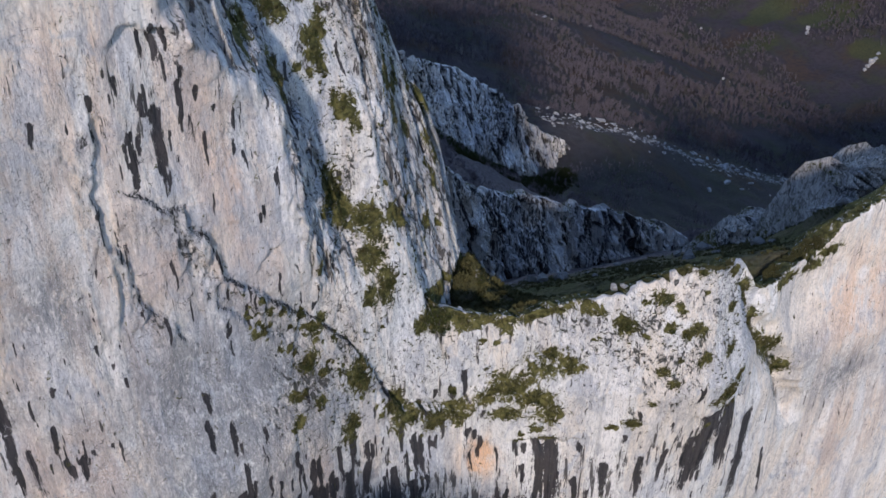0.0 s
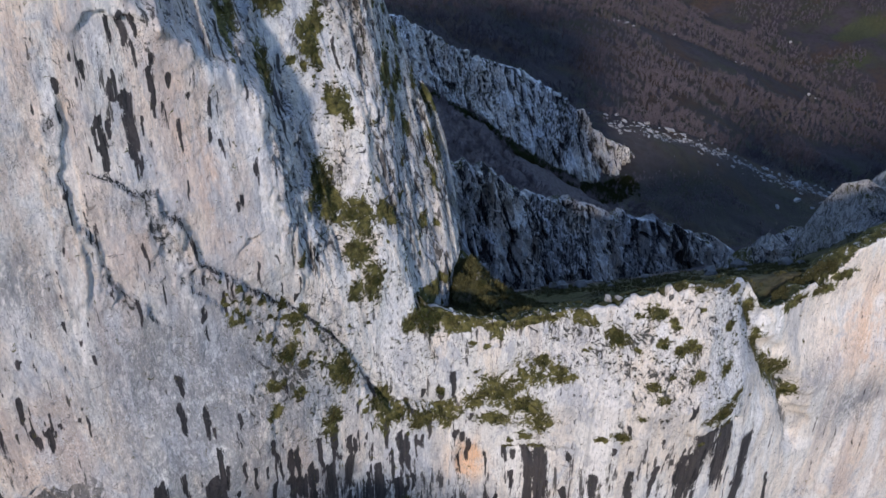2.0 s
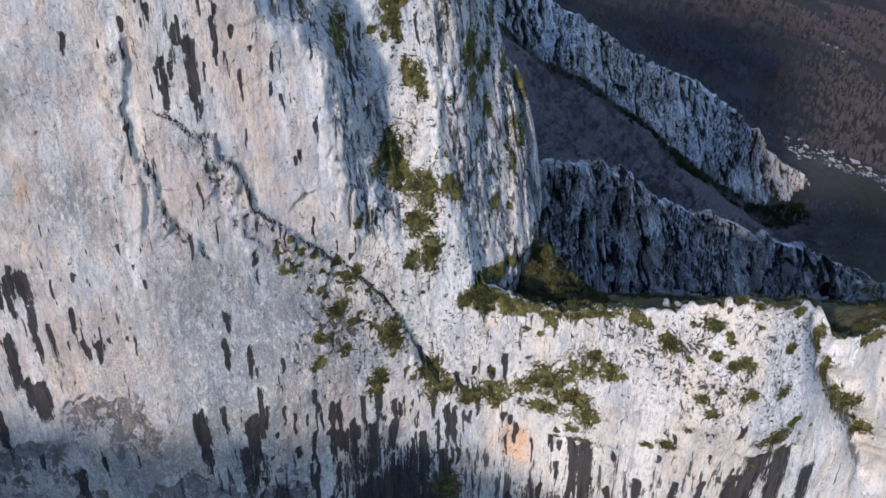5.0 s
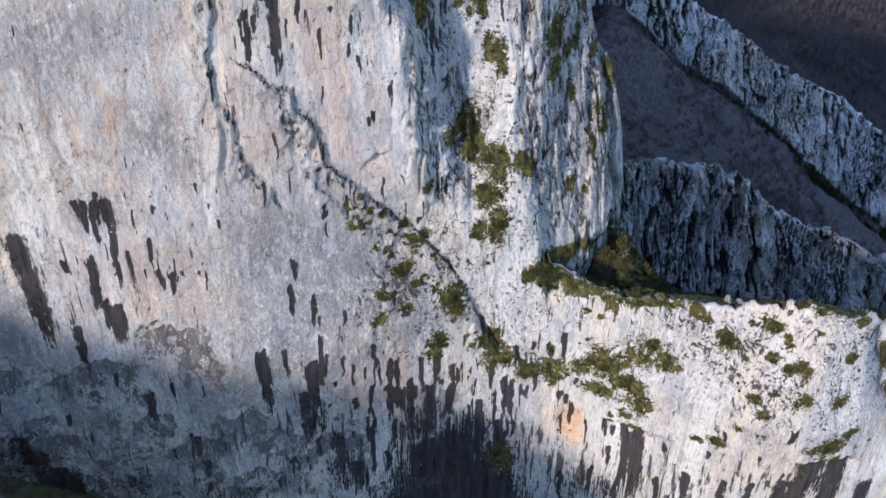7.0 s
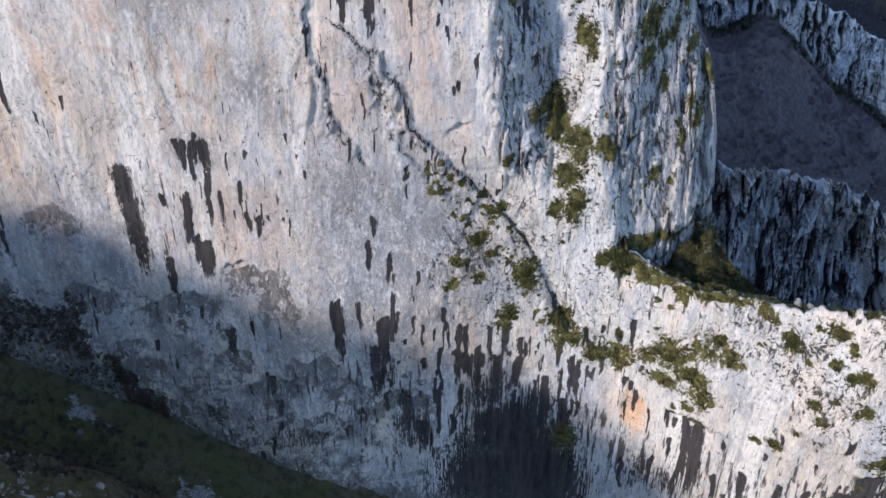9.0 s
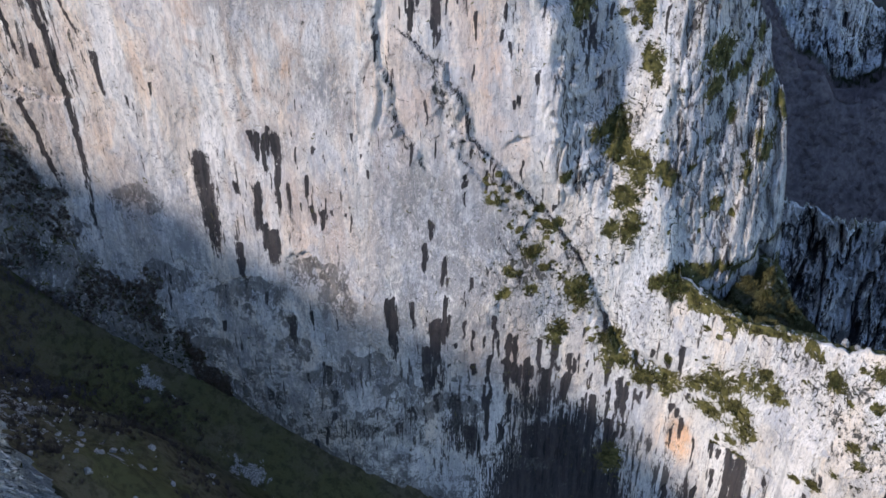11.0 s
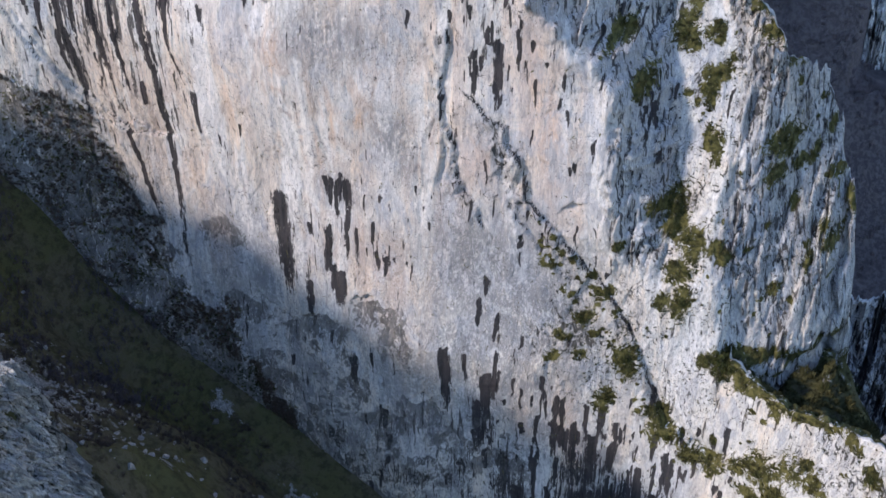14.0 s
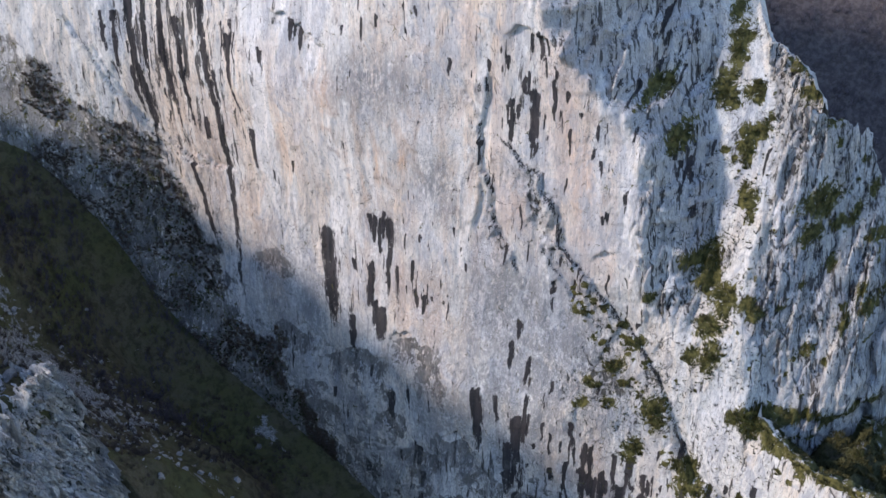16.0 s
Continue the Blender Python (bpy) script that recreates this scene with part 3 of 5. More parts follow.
OCHRE = ((-76.2, 34.4, 2.3, 9.5, 0.7), (-78.2, 15.9, 1.3, 6.7, 0.6), (-41.6, 52.9, 10, 6.8, 0.5), (-49.4, 49.8, 6.4, 7.9, 0.5), (-72.4, 14.2, 2.1, 14.4, 0.6), (-60.5, 21.4, 1.3, 3.8, 0.9), (-24.1, 22.1, 4.0, 16.3, 0.6), (-58.6, 48.8, 6.1, 9.5, 0.45), (-70.2, -8.2, 9.9, 8.3, 0.4),
          (-113.4, 21.3, 6.8, 17.6, 0.45), (-100.5, 4.4, 5.1, 11.2, 0.5), (-56.4, -13, 9, 8.2, 0.45), (18.5, -59.5, 2.8, 4.0, 1.8), (-17.7, -43.5, 4, 8.3, 0.5))
OCHRE += ((-1.4, -47.9, 3.6, 6.8, 0.3), (-49.2, -35.1, 3, 9.6, 0.5), (113, -50.3, 9, 13.4, 0.75), (118, -95, 14, 24, 0.4), (-62, 30, 22, 26, 0.42), (-98, 22, 18, 26, 0.35), (-30, 40, 10, 20, 0.4), (-45, 8, 14, 16, 0.3), (-69.5, 10, 1.1, 14, 0.55),
          (-66.2, 22, 1.0, 12, 0.6), (-27, 32, 2.4, 14, 0.6), (-21.5, 18, 2.0, 12, 0.5), (-55, 42, 2.0, 10, 0.5), (-88, 20, 1.4, 16, 0.5))
OCHRE += ((-95, 14, 1.1, 16, 0.55), (-107, 18, 1.4, 18, 0.5), (-14, -54, 2.2, 6, 0.6), (-24, -46, 1.6, 7, 0.5))
CREAM_FIELDS = ((-52.5, 37.3, 7.3, 7.2, 0.42), (-37.4, 14.5, 4.7, 8.5, 0.42), (-24.0, 21.5, 7.9, 19.5, 0.42), (-18.9, 4.3, 5.8, 6.5, 0.42), (-46.6, 16.6, 1.4, 5.2, 0.42), (-73.0, 12.2, 1.5, 13.0, 0.42), (-55.5, -6.1, 6.3, 5.9, 0.42), (-24.3, -42.6, 2.9, 9.1, 0.42), (-61.2, -6.4, 2.3, 7.8, 0.42), (-60.8, 22.2, 1.3, 5.9, 0.42), (-54.2, 42.6, 6.3, 11.7, 0.42), (-74.4, 33.5, 2.1, 11.7, 0.42), (-72.2, 15.7, 1.3, 14.3, 0.42), (-114.2, 17.0, 1.9, 14.3, 0.42), (-92.8, -11.1, 5.2, 6.5, 0.42), (-43.1, 40.4, 5.2, 7.8, 0.42), (-104.7, 7.8, 3.7, 10.4, 0.42))
GREY_FIELDS = ((-65.5, 38.6, 10.5, 5.9, 0.9), (-36.7, -8.3, 11.5, 11.7, 1.0), (-40.7, 0.4, 5.2, 5.9, 0.9), (-54.0, 16.9, 5.8, 7.8, 0.9), (-36.0, -25.7, 12.6, 7.8, 1.0), (-79.4, -13.6, 6.3, 6.5, 0.9), (-64.7, 5.4, 6.3, 3.9, 0.9), (-66.7, 36.7, 4.7, 7.8, 0.9), (-33.7, -9.1, 12.6, 9.1, 0.9))
# greys of the lower left hold stain and some of the shade there
GREY = ((-66.8, 37.8, 5.6, 6.2, 0.6), (-37, -9.6, 11.5, 7.1, 0.7), (-29.2, -18.6, 8.5, 8, 0.7), (-30, -30.5, 7.7, 8, 0.5), (-76, -14, 8, 8.4, 0.5), (-61.5, -25.5, 9.4, 8.3, 0.6), (-90.9, 10.5, 1.8, 8.2, 0.5),
         (-83, -32.6, 8.5, 8.9, 0.5), (-58.5, -23.7, 5.2, 4.3, 0.8), (-44.6, -49.5, 4, 4.9, 1.0), (-53.9, -51.4, 5.2, 4.1, 0.9), (-6.3, -73, 11.5, 12.9, 1.0))
GREY += ((110, -70.4, 9, 6.0, 1.0), (98, -60, 6, 7, 0.6), (-100, -30, 12, 8, 0.8), (-38, -22, 22, 18, 0.7), (-62, -34, 20, 12, 0.6), (-70, -58, 26, 8, 0.9), (-86, -18, 18, 16, 0.7), (-48, -40, 26, 14, 0.7),
         (-110, 5, 10, 14, 0.4), (-23, -18, 11, 15, 1.0), (-30, -34, 15, 10, 0.9), (-50, -8, 12, 10, 0.5), (-16, -44, 10, 8, 0.5))
GREY += ((-92, -34, 8, 16, 0.9), (-78, -44, 10, 10, 0.8), (-84, -20, 8, 7, 0.9), (-30, -14, 14, 14, 0.95), (-38, -38, 12, 14, 0.8))
SOOT = ((-6, -86, 16, 21, 1.25), (-8, -70, 9, 10, 1.1), (-12, -57, 6, 7, 0.75), (-28, -66, 5, 7, 0.7), (-2, -60, 5, 5, 0.7), (-38, -60, 4, 6, 0.5), (-52, -66, 6, 5, 0.5), (25, -76, 10, 5, 0.6), (-33, -48, 2.5, 7, 0.5), (63, -60, 8, 5, 0.35), (-10.5, -52, 2.5, 6, 0.6))
DRIP = ((-113, 40, 16, 26, 0.75), (-40, -48, 30, 12, 0.42), (10, -70, 60, 12, 0.7), (55, -62, 20, 10, 0.6), (-36, 45, 8, 12, 0.4), (-70, -10, 12, 14, 0.35), (22, 0, 16, 44, 0.62))
PITTED = ((-12, -22, 12, 12, 1.0), (10, -30, 14, 10, 0.5), (48, -32, 20, 12, 0.85), (62, -30, 12, 16, 0.7), (2, 4, 9, 22, 0.8), (6, 30, 10, 20, 0.8), (20, 5, 14, 30, 0.8), (-95, -40, 26, 9, 0.7), (-40, -58, 22, 9, 0.5), (18, -20, 18, 16, 0.4), (-62, -62, 30, 9, 0.9), (-118, 0, 18, 30, 0.5))


# dark grey-brown patches under roofs (x, top, half width, depth)
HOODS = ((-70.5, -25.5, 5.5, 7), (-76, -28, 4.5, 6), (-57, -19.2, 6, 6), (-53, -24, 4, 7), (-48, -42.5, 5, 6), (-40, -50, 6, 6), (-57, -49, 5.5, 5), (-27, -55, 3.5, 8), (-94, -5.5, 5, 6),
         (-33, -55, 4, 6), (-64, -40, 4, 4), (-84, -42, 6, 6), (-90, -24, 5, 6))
SLOPE_EDGE = ((-150, 38), (-137, 25), (-129, 21), (-123.5, 15), (-120, 5), (-112, -9), (-103, -17), (-94, -29), (-87, -45), (-79, -59), (-70, -74))
FLUTED = ((10, 20, 14, 40, 0.5), (25, 0, 14, 50, 0.8), (-120, 30, 14, 30, 0.35))


def patch(marks, x, z, sharp=1.0):
    """Soft patches, strongest wins."""
    m = np.zeros_like(x)
    for px, pz, rx, rz, *power in marks:
        r2 = ((x - px) / rx) ** 2 + ((z - pz) / rz) ** 2
        m = np.maximum(m, (power[0] if power else 1.0) * np.exp(-0.7 * r2 ** sharp))
    return m


def streak(marks, x, z):
    m = np.zeros(x.size)
    fx, fz = x.ravel(), z.ravel()
    for px, top, low, w in marks:
        at = np.nonzero((np.abs(fx - px) < w + 2) & (fz < top + 2) & (fz > low - 2))[0]
        if not len(at):
            continue
        ax, az = fx[at], fz[at]
        wob = 0.4 * vnoise(ax * 0 + px, az / 6, 0, 71) + 0.25 * vnoise(ax / 9, az / 2, 0, 72)
        down = np.clip((top - az) / max(0.5, top - low), 0, 1)
        r = np.abs(ax - px - wob) / ((0.5 * w + 0.12) * (1.0 - 0.45 * down))
        along = step(top + 0.7 + 0.8 * tri(ax / 0.8, 77), top - 0.2 + 0.8 * tri(ax / 0.8, 77), az) * step(low - 1.0, low + 0.35 * (top - low), az)
        m[at] = np.maximum(m[at], along * np.clip(1.5 - 0.95 * r, 0, 1.0))
    return m.reshape(x.shape)


def runs(marks, x, z):
    """Water runs and washes along broken lines, narrowing to their lower end."""
    m = np.zeros(np.shape(x))
    for line, half in marks:
        at, s, end = aside(line, x, z, 3 * half + 1.0)
        low = step(line[-1][1] - 0.5, line[-1][1] + 0.45 * (line[0][1] - line[-1][1]), z[at])
        m[at] = np.maximum(m[at], np.clip(1.45 - 0.85 * np.abs(s) / (half * (0.65 + 0.35 * low)), 0, 1) * (0.62 + 0.38 * low) * step(-0.2, 0.4, end + 0.3))
    return m


def seam(line, x, z, half):
    """A thin dark line along a crack: plants, and the shade of the crack painted in."""
    lx = [q[0] for q in line]
    near = np.abs(z - line_height(line, x) - 0.1)
    return np.clip(1.3 - near / half, 0, 1) * step(lx[0], lx[0] + 3, x) * step(lx[-1], lx[-1] - 3, x)


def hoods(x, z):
    """Dark patches: a hard ragged edge above, fading out below."""
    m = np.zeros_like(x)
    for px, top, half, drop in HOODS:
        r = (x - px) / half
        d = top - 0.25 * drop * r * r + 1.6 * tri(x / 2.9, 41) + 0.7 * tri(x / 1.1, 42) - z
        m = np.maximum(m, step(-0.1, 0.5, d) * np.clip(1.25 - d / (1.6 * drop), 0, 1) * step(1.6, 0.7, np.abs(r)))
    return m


def strokes(seed, n, box, lengths, widths, grain):
    """Short dark runs gathered where the rock seeps."""
    r = np.random.default_rng(seed)
    x, z = r.uniform(box[0], box[1], n), r.uniform(box[2], box[3], n)
    keep = fbm(x / grain, z / grain, seed, 3) > 0.22
    return [(a, c, c - lengths[0] - (lengths[1] - lengths[0]) * r.random() ** 2, widths[0] + (widths[1] - widths[0]) * r.random() ** 1.6) for a, c in zip(x[keep], z[keep])]


SHORT_RUNS = strokes(5, 420, (-92, 10, -62, 56), (0.8, 6.0), (0.02, 0.7), 14) + strokes(6, 160, (-34, 20, -66, -28), (1.5, 9.0), (0.1, 1.2), 9) + strokes(8, 120, (-62, 0, -74, -46), (2.0, 8.0), (0.3, 1.3), 10)
SHORT_RUNS += strokes(9, 120, (14, 74, -78, -50), (2.0, 9.0), (0.3, 1.2), 9) + strokes(12, 34, (-132, -96, -5, 60), (3, 14), (0.2, 1.0), 9) + strokes(14, 90, (-30, 0, -5, 56), (1.5, 6), (0.15, 0.8), 9)
SHORT_RUNS += strokes(21, 80, (-30, 10, -64, -42), (4, 13), (0.4, 1.7), 8)
r_ = np.random.default_rng(44)
GREEN_SMALL = [(a, c, w, w * h) for a, c, w, h in zip(r_.uniform(-12, 34, 150), r_.uniform(-22, 52, 150), 0.3 + 1.5 * r_.random(150) ** 2.5, r_.uniform(0.8, 2.4, 150)) if fbm(a / 9, c / 12, 48, 2) > 0.15 and c < 46 - 0.9 * max(a, 0) * 1.2 and (a > -4 or c < 0)]
GREEN_SMALL += [(a, c, w, w * 0.7) for a, c, w in zip(r_.uniform(14, 74, 90), r_.uniform(-56, -21, 90), 0.3 + 1.6 * r_.random(90) ** 2.5) if fbm(a / 7, c / 7, 49, 2) > 0.15]
GREEN_SMALL += [(a, np.interp(a, [q[0] for q in CRACK], [q[1] for q in CRACK]) - c, w, w * 0.9) for a, c, w in zip(r_.uniform(-26, 3, 90), r_.uniform(0.5, 11, 90), r_.uniform(0.25, 0.8, 90))]
GREEN_SMALL += [(a, np.interp(a, (13.3, 15.5, 20, 28, 36), (-22.5, -23.2, -25, -26.5, -25)) - c, w, 0.6 * w) for a, c, w in zip(r_.uniform(13, 42, 26), r_.uniform(0.0, 1.6, 26), r_.uniform(0.7, 2.2, 26))]
GREEN_SHOULDER = ((-5.2, 44.0, 1.6, 5.0), (-4.5, 35.5, 2.0, 2.2), (-0.5, 37.5, 1.0, 1.6), (6.7, 42.5, 2.4, 1.5), (9.7, 37.7, 2.4, 1.6), (1.0, 27.2, 1.4, 3.6), (4.2, 17.0, 1.2, 3.2), (16.3, 16.6, 1.6, 3.2), (15.2, 11.3, 1.8, 2.2),
                   (18.9, 11.8, 1.2, 1.8), (-2.2, 5.0, 2.4, 3.8), (3.5, -1.9, 2.2, 3.8), (3.0, -13.1, 1.6, 3.2), (31.0, 0.5, 1.8, 2.0), (9.8, -24.2, 2.0, 1.8), (18.7, -26.6, 2.8, 1.4), (26.1, 8.4, 2.2, 1.6), (15.0, 33.8, 1.4, 2.4))
GREEN_SHOULDER += ((-10.2, 28.9, 1.5, 2.0), (-16.3, 39.3, 1.0, 2.6), (-14.5, -17.6, 1.6, 1.6), (-19.4, -21.6, 1.4, 1.2), (-5.3, -28.0, 2.2, 2.2), (-9.4, -36.6, 1.6, 3.0), (-11.0, -12.1, 1.2, 1.4), (-20.3, -26.5, 1.4, 1.0))


def paint(x, z):
    """Masks for stains, growth and painted shade at places on the wall."""
    dark = np.maximum.reduce([streak(s, x, z) for s in ([(a, c, e, 1.3 * w) for a, c, e, w in STREAKS_WEST], STREAKS_UPPER, STREAKS_LOWER, STREAKS_EAST, SHORT_RUNS)])
    dark = np.maximum.reduce([dark, patch(SOOT, x, z, 1.5) * 0.95, runs([(q, 1.6 * h) for q, h in RUNS_WEST] + list(RUNS_MIDDLE + RUNS_LOW + RUNS_EAST), x, z)])
    # shade and plants in the cracks, groove and splits, painted dark
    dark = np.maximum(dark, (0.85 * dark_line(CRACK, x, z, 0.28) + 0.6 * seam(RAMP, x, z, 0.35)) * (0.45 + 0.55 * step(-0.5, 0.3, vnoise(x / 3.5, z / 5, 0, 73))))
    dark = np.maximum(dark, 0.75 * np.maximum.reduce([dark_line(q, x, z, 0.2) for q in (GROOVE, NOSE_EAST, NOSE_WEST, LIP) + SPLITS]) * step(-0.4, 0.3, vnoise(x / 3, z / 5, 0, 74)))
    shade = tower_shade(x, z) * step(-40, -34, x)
    # shade in the narrow tower crevices, painted as dark lines
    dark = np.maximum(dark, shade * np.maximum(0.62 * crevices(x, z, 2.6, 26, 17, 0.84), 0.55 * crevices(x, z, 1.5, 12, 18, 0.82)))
    line = np.interp(x, [q[0] for q in SLOPE_EDGE], [q[1] for q in SLOPE_EDGE])
    shade_growth = step(-7, 6, line - z + 9 * fbm(x / 15, z / 15, 75, 6, 0.6)) * step(-66, -84, x)
    soil_shade = np.maximum(0.76 * shade_growth, 0.74 * hoods(x, z))
    # shadow on the left side of the gully, painted in the earth colour
    soil_shade = np.maximum(soil_shade, 0.72 * slot(GULLY, x + 1.2, z, 1, 1.8))
    base = np.maximum(0, z - np.interp(x, (-125, -98, -75, -50, 0), (-27, -50, -65, -80, -105)))
    soil_shade = np.maximum(soil_shade, 0.74 * np.exp(-base / 11) * step(-125, -110, x) * step(30, 5, x))
    green = np.maximum.reduce([1.1 * patch(s, x, z, 1.2) for s in (GREEN_TOWER, GREEN_LEDGE, GREEN_EAST, GREEN_SMALL, GREEN_SHOULDER)])
    band = z - line_height(LEDGE, x) + 1.6
    green = np.maximum(green, 0.85 * np.exp(-(band / np.interp(x, (0, 6, 20, 30, 38), (1.0, 1.6, 2.2, 3.0, 1.2))) ** 2) * step(-2, 1, x) * step(39, 35, x))
    # grey and brown mottle below a line that falls towards the east
    low = z - np.interp(x, (-120, -95, -50, 0, 20), (6, -14, -26, -44, -70))
    grey_tone = step(5, -9, low) * step(-0.05, 0.45, fbm(x / 8, z / 7, 78, 6, 0.62)) * step(40, 10, x)
    soil_shade = np.maximum(soil_shade, 0.62 * step(-2, -14, low) * step(0.25, 0.7, fbm(x / 7, z / 5, 79, 6, 0.62)) * step(10, -20, x))
    # grey, drip and pit also carry the shade of receding sides and flutes
    return {"dark": dark, "pale": runs(WASHES, x, z), "soil_shade": soil_shade, "green": np.maximum(green, 0.30 * shade_growth), "ochre": patch(OCHRE + CREAM_FIELDS, x, z), "grey": np.maximum.reduce([patch(GREY + GREY_FIELDS, x, z), 0.5 * shade, 0.85 * grey_tone]), "drip": np.maximum(patch(DRIP, x, z), 0.55 * shade),
            "pit": np.clip(np.maximum(patch(PITTED, x, z), 0.8 * joints(x, z)) + 0.4 * patch(FLUTED, x, z) * step(0.1, -0.6, ridged((x + 1.1 * fbm(x / 9, z / 40, 21, 3)) / 3.0, z / 24, 7, 3)), 0, 1.3)}


def tri(u, seed):
    """Noise of straight pieces, from -1 to 1."""
    f = np.floor(u)
    i = f.astype(np.int64)
    t = u - f
    return (lattice(i, i * 0, i * 0, seed) * (1 - t) + lattice(i + 1, i * 0, i * 0, seed) * t) * 2 - 1


def facets(x, z, wide, tall, seed, tilt=0.35):
    """Split rock: tilted flat cells of unlike depth with hard edges between them."""
    u, v = x / wide, z / tall
    iu, iv = np.floor(u).astype(np.int64), np.floor(v).astype(np.int64)
    best = np.full(np.shape(u), 9.0)
    out_ = np.zeros(np.shape(u))
    for du in (-1, 0, 1):
        for dv in (-1, 0, 1):
            a, c = iu + du, iv + dv
            o = a * 0
            pu, pv = u - a - lattice(a, c, o, seed), v - c - lattice(a, c, o, seed + 1)
            d = pu * pu + pv * pv
            h = lattice(a, c, o, seed + 2) * 2 - 1 + tilt * ((lattice(a, c, o, seed + 3) * 2 - 1) * pu + (lattice(a, c, o, seed + 4) * 2 - 1) * pv) * 4
            near = d < best
            best = np.where(near, d, best)
            out_ = np.where(near, h, out_)
    return out_


def aside(line, x, z, reach):
    """Signed distance from a broken line, positive to the left of its run; only the points within reach are given."""
    lx, lz = np.array(line, float).T
    jx, jz = x + 0.15 * tri(z / 1.9, 95) + 0.22 * chips(x, z, 61), z + 0.15 * tri(x / 1.6, 97) + 0.22 * chips(x, z, 62)
    at = np.nonzero((jx > lx.min() - reach) & (jx < lx.max() + reach) & (jz > lz.min() - reach) & (jz < lz.max() + reach))
    px, pz = jx[at], jz[at]
    best, side, along = np.full(px.shape, 1e9), np.zeros(px.shape), np.zeros(px.shape)
    total, run = np.hypot(np.diff(lx), np.diff(lz)).sum(), 0.0
    for k in range(len(lx) - 1):
        ex, ez = lx[k + 1] - lx[k], lz[k + 1] - lz[k]
        size = math.hypot(ex, ez)
        t = np.clip(((px - lx[k]) * ex + (pz - lz[k]) * ez) / size ** 2, 0, 1)
        d = np.hypot(px - lx[k] - t * ex, pz - lz[k] - t * ez)
        near = d < best
        best = np.where(near, d, best)
        side = np.where(near, np.sign(ex * (pz - lz[k]) - ez * (px - lx[k])), side)
        along = np.where(near, run + t * size, along)
        run += size
    return at, best * side, np.minimum(along, total - along)


def flake(line, x, z, deep, fade, lip=0.0, lip_fade=3.0, taper=3.0, soft=0.3):
    """A split in the wall: the rock left of the line falls back at once and comes forward again, the other side swells to its edge."""
    y = np.zeros(np.shape(x))
    at, s, end = aside(line, x, z, 3 * max(fade, lip_fade))
    ends = np.clip(end / taper, 0, 1)
    y[at] = ends * (deep * step(-0.15, soft, s) * np.exp(-np.maximum(s, 0) / fade) - lip * step(0.3, -0.15, s) * np.exp(np.minimum(s, 0) / lip_fade))
    return y


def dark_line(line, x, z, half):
    """Plants and the shade of a split, painted as a narrow line with breaks."""
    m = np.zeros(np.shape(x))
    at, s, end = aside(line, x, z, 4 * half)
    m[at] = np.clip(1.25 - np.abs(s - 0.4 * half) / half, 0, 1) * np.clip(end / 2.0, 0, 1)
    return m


# ---- the tower: arris, shaded recess, pillar and ridge, by height ----
TOWER_Z = (-24, -10, 3, 15, 30, 36, 50, 75)
TOWER = {"arris": ((-8, -10), (-8.5, -6.4), (-11.8, -7.8), (-12.8, -8.2), (-13.4, -7.4), (-17.4, -9.4), (-30, -15.8), (-38, -18)),
         "recess": ((-2, -9), (-2.6, -5.8), (-1.2, 4.6), (-3.4, 7.4), (-7.2, 9.6), (-7.9, 11.5), (-10, 17), (-12, 34)),
         "ridge": ((9, -8.5), (8.2, -3.6), (6.6, 1.4), (7, 4.7), (4.6, 13), (2, 16), (-4, 22.5), (-8, 36))}


def tower_depth(x, z):
    """Flat sides between the upright lines of the tower."""
    ax, ay, vx, vy, rx, ry = (np.interp(z, TOWER_Z, [p[i] for p in TOWER[k]]) for k in ("arris", "recess", "ridge") for i in (0, 1))
    wob = 1.2 * tri(z / 8.7, 51) + 0.8 * tri(z / 3.3, 52) + 0.35 * tri(z / 1.2, 53)
    ax, vx, rx = ax + wob, vx + 0.8 * tri(z / 5.1, 54) + wob, rx + 0.6 * tri(z / 3.7, 55)
    west = face_plan(np.full_like(x, -40.0), z)
    east = flank_plan(np.full_like(x, 14.0), z)

    def side(x0, y0, x1, y1):
        return y0 + (y1 - y0) * np.clip((x - x0) / (x1 - x0), 0, 1)
    y = np.where(x < ax, side(-40.0, west, ax, ay), side(ax, ay, vx, vy))
    y = np.where(x > vx, side(vx, vy, rx, ry), y)
    return np.where(x > rx, side(rx, ry, 14.0, east), y)


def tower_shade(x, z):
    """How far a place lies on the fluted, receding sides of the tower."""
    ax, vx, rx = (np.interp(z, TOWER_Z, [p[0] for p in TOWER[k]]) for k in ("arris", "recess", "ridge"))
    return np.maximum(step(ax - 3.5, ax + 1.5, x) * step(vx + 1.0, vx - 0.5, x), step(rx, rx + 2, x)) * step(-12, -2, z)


def line_height(line, x):
    """The height of a broken line at x, with the small jogs of split rock."""
    lx, lz = zip(*line)
    return np.interp(x, lx, lz) + 1.5 * tri(x / 3.7, 91) + 0.8 * tri(x / 1.3, 92) + 0.3 * tri(x / 0.5, 93)


def shelf(line, x, z, depth, fade, down=False):
    """A step in the wall along a line: the rock above it (or below, for a roof) lies deeper."""
    lx = [q[0] for q in line]
    base = line_height(line, x)
    d = (base - z) if down else (z - base)
    ends = step(lx[0] - 1.5, lx[0] + 2, x) * step(lx[-1] + 1.5, lx[-1] - 2, x)
    return depth * ends * step(-0.15, 0.35, d) * np.exp(-np.maximum(d, 0) / fade)


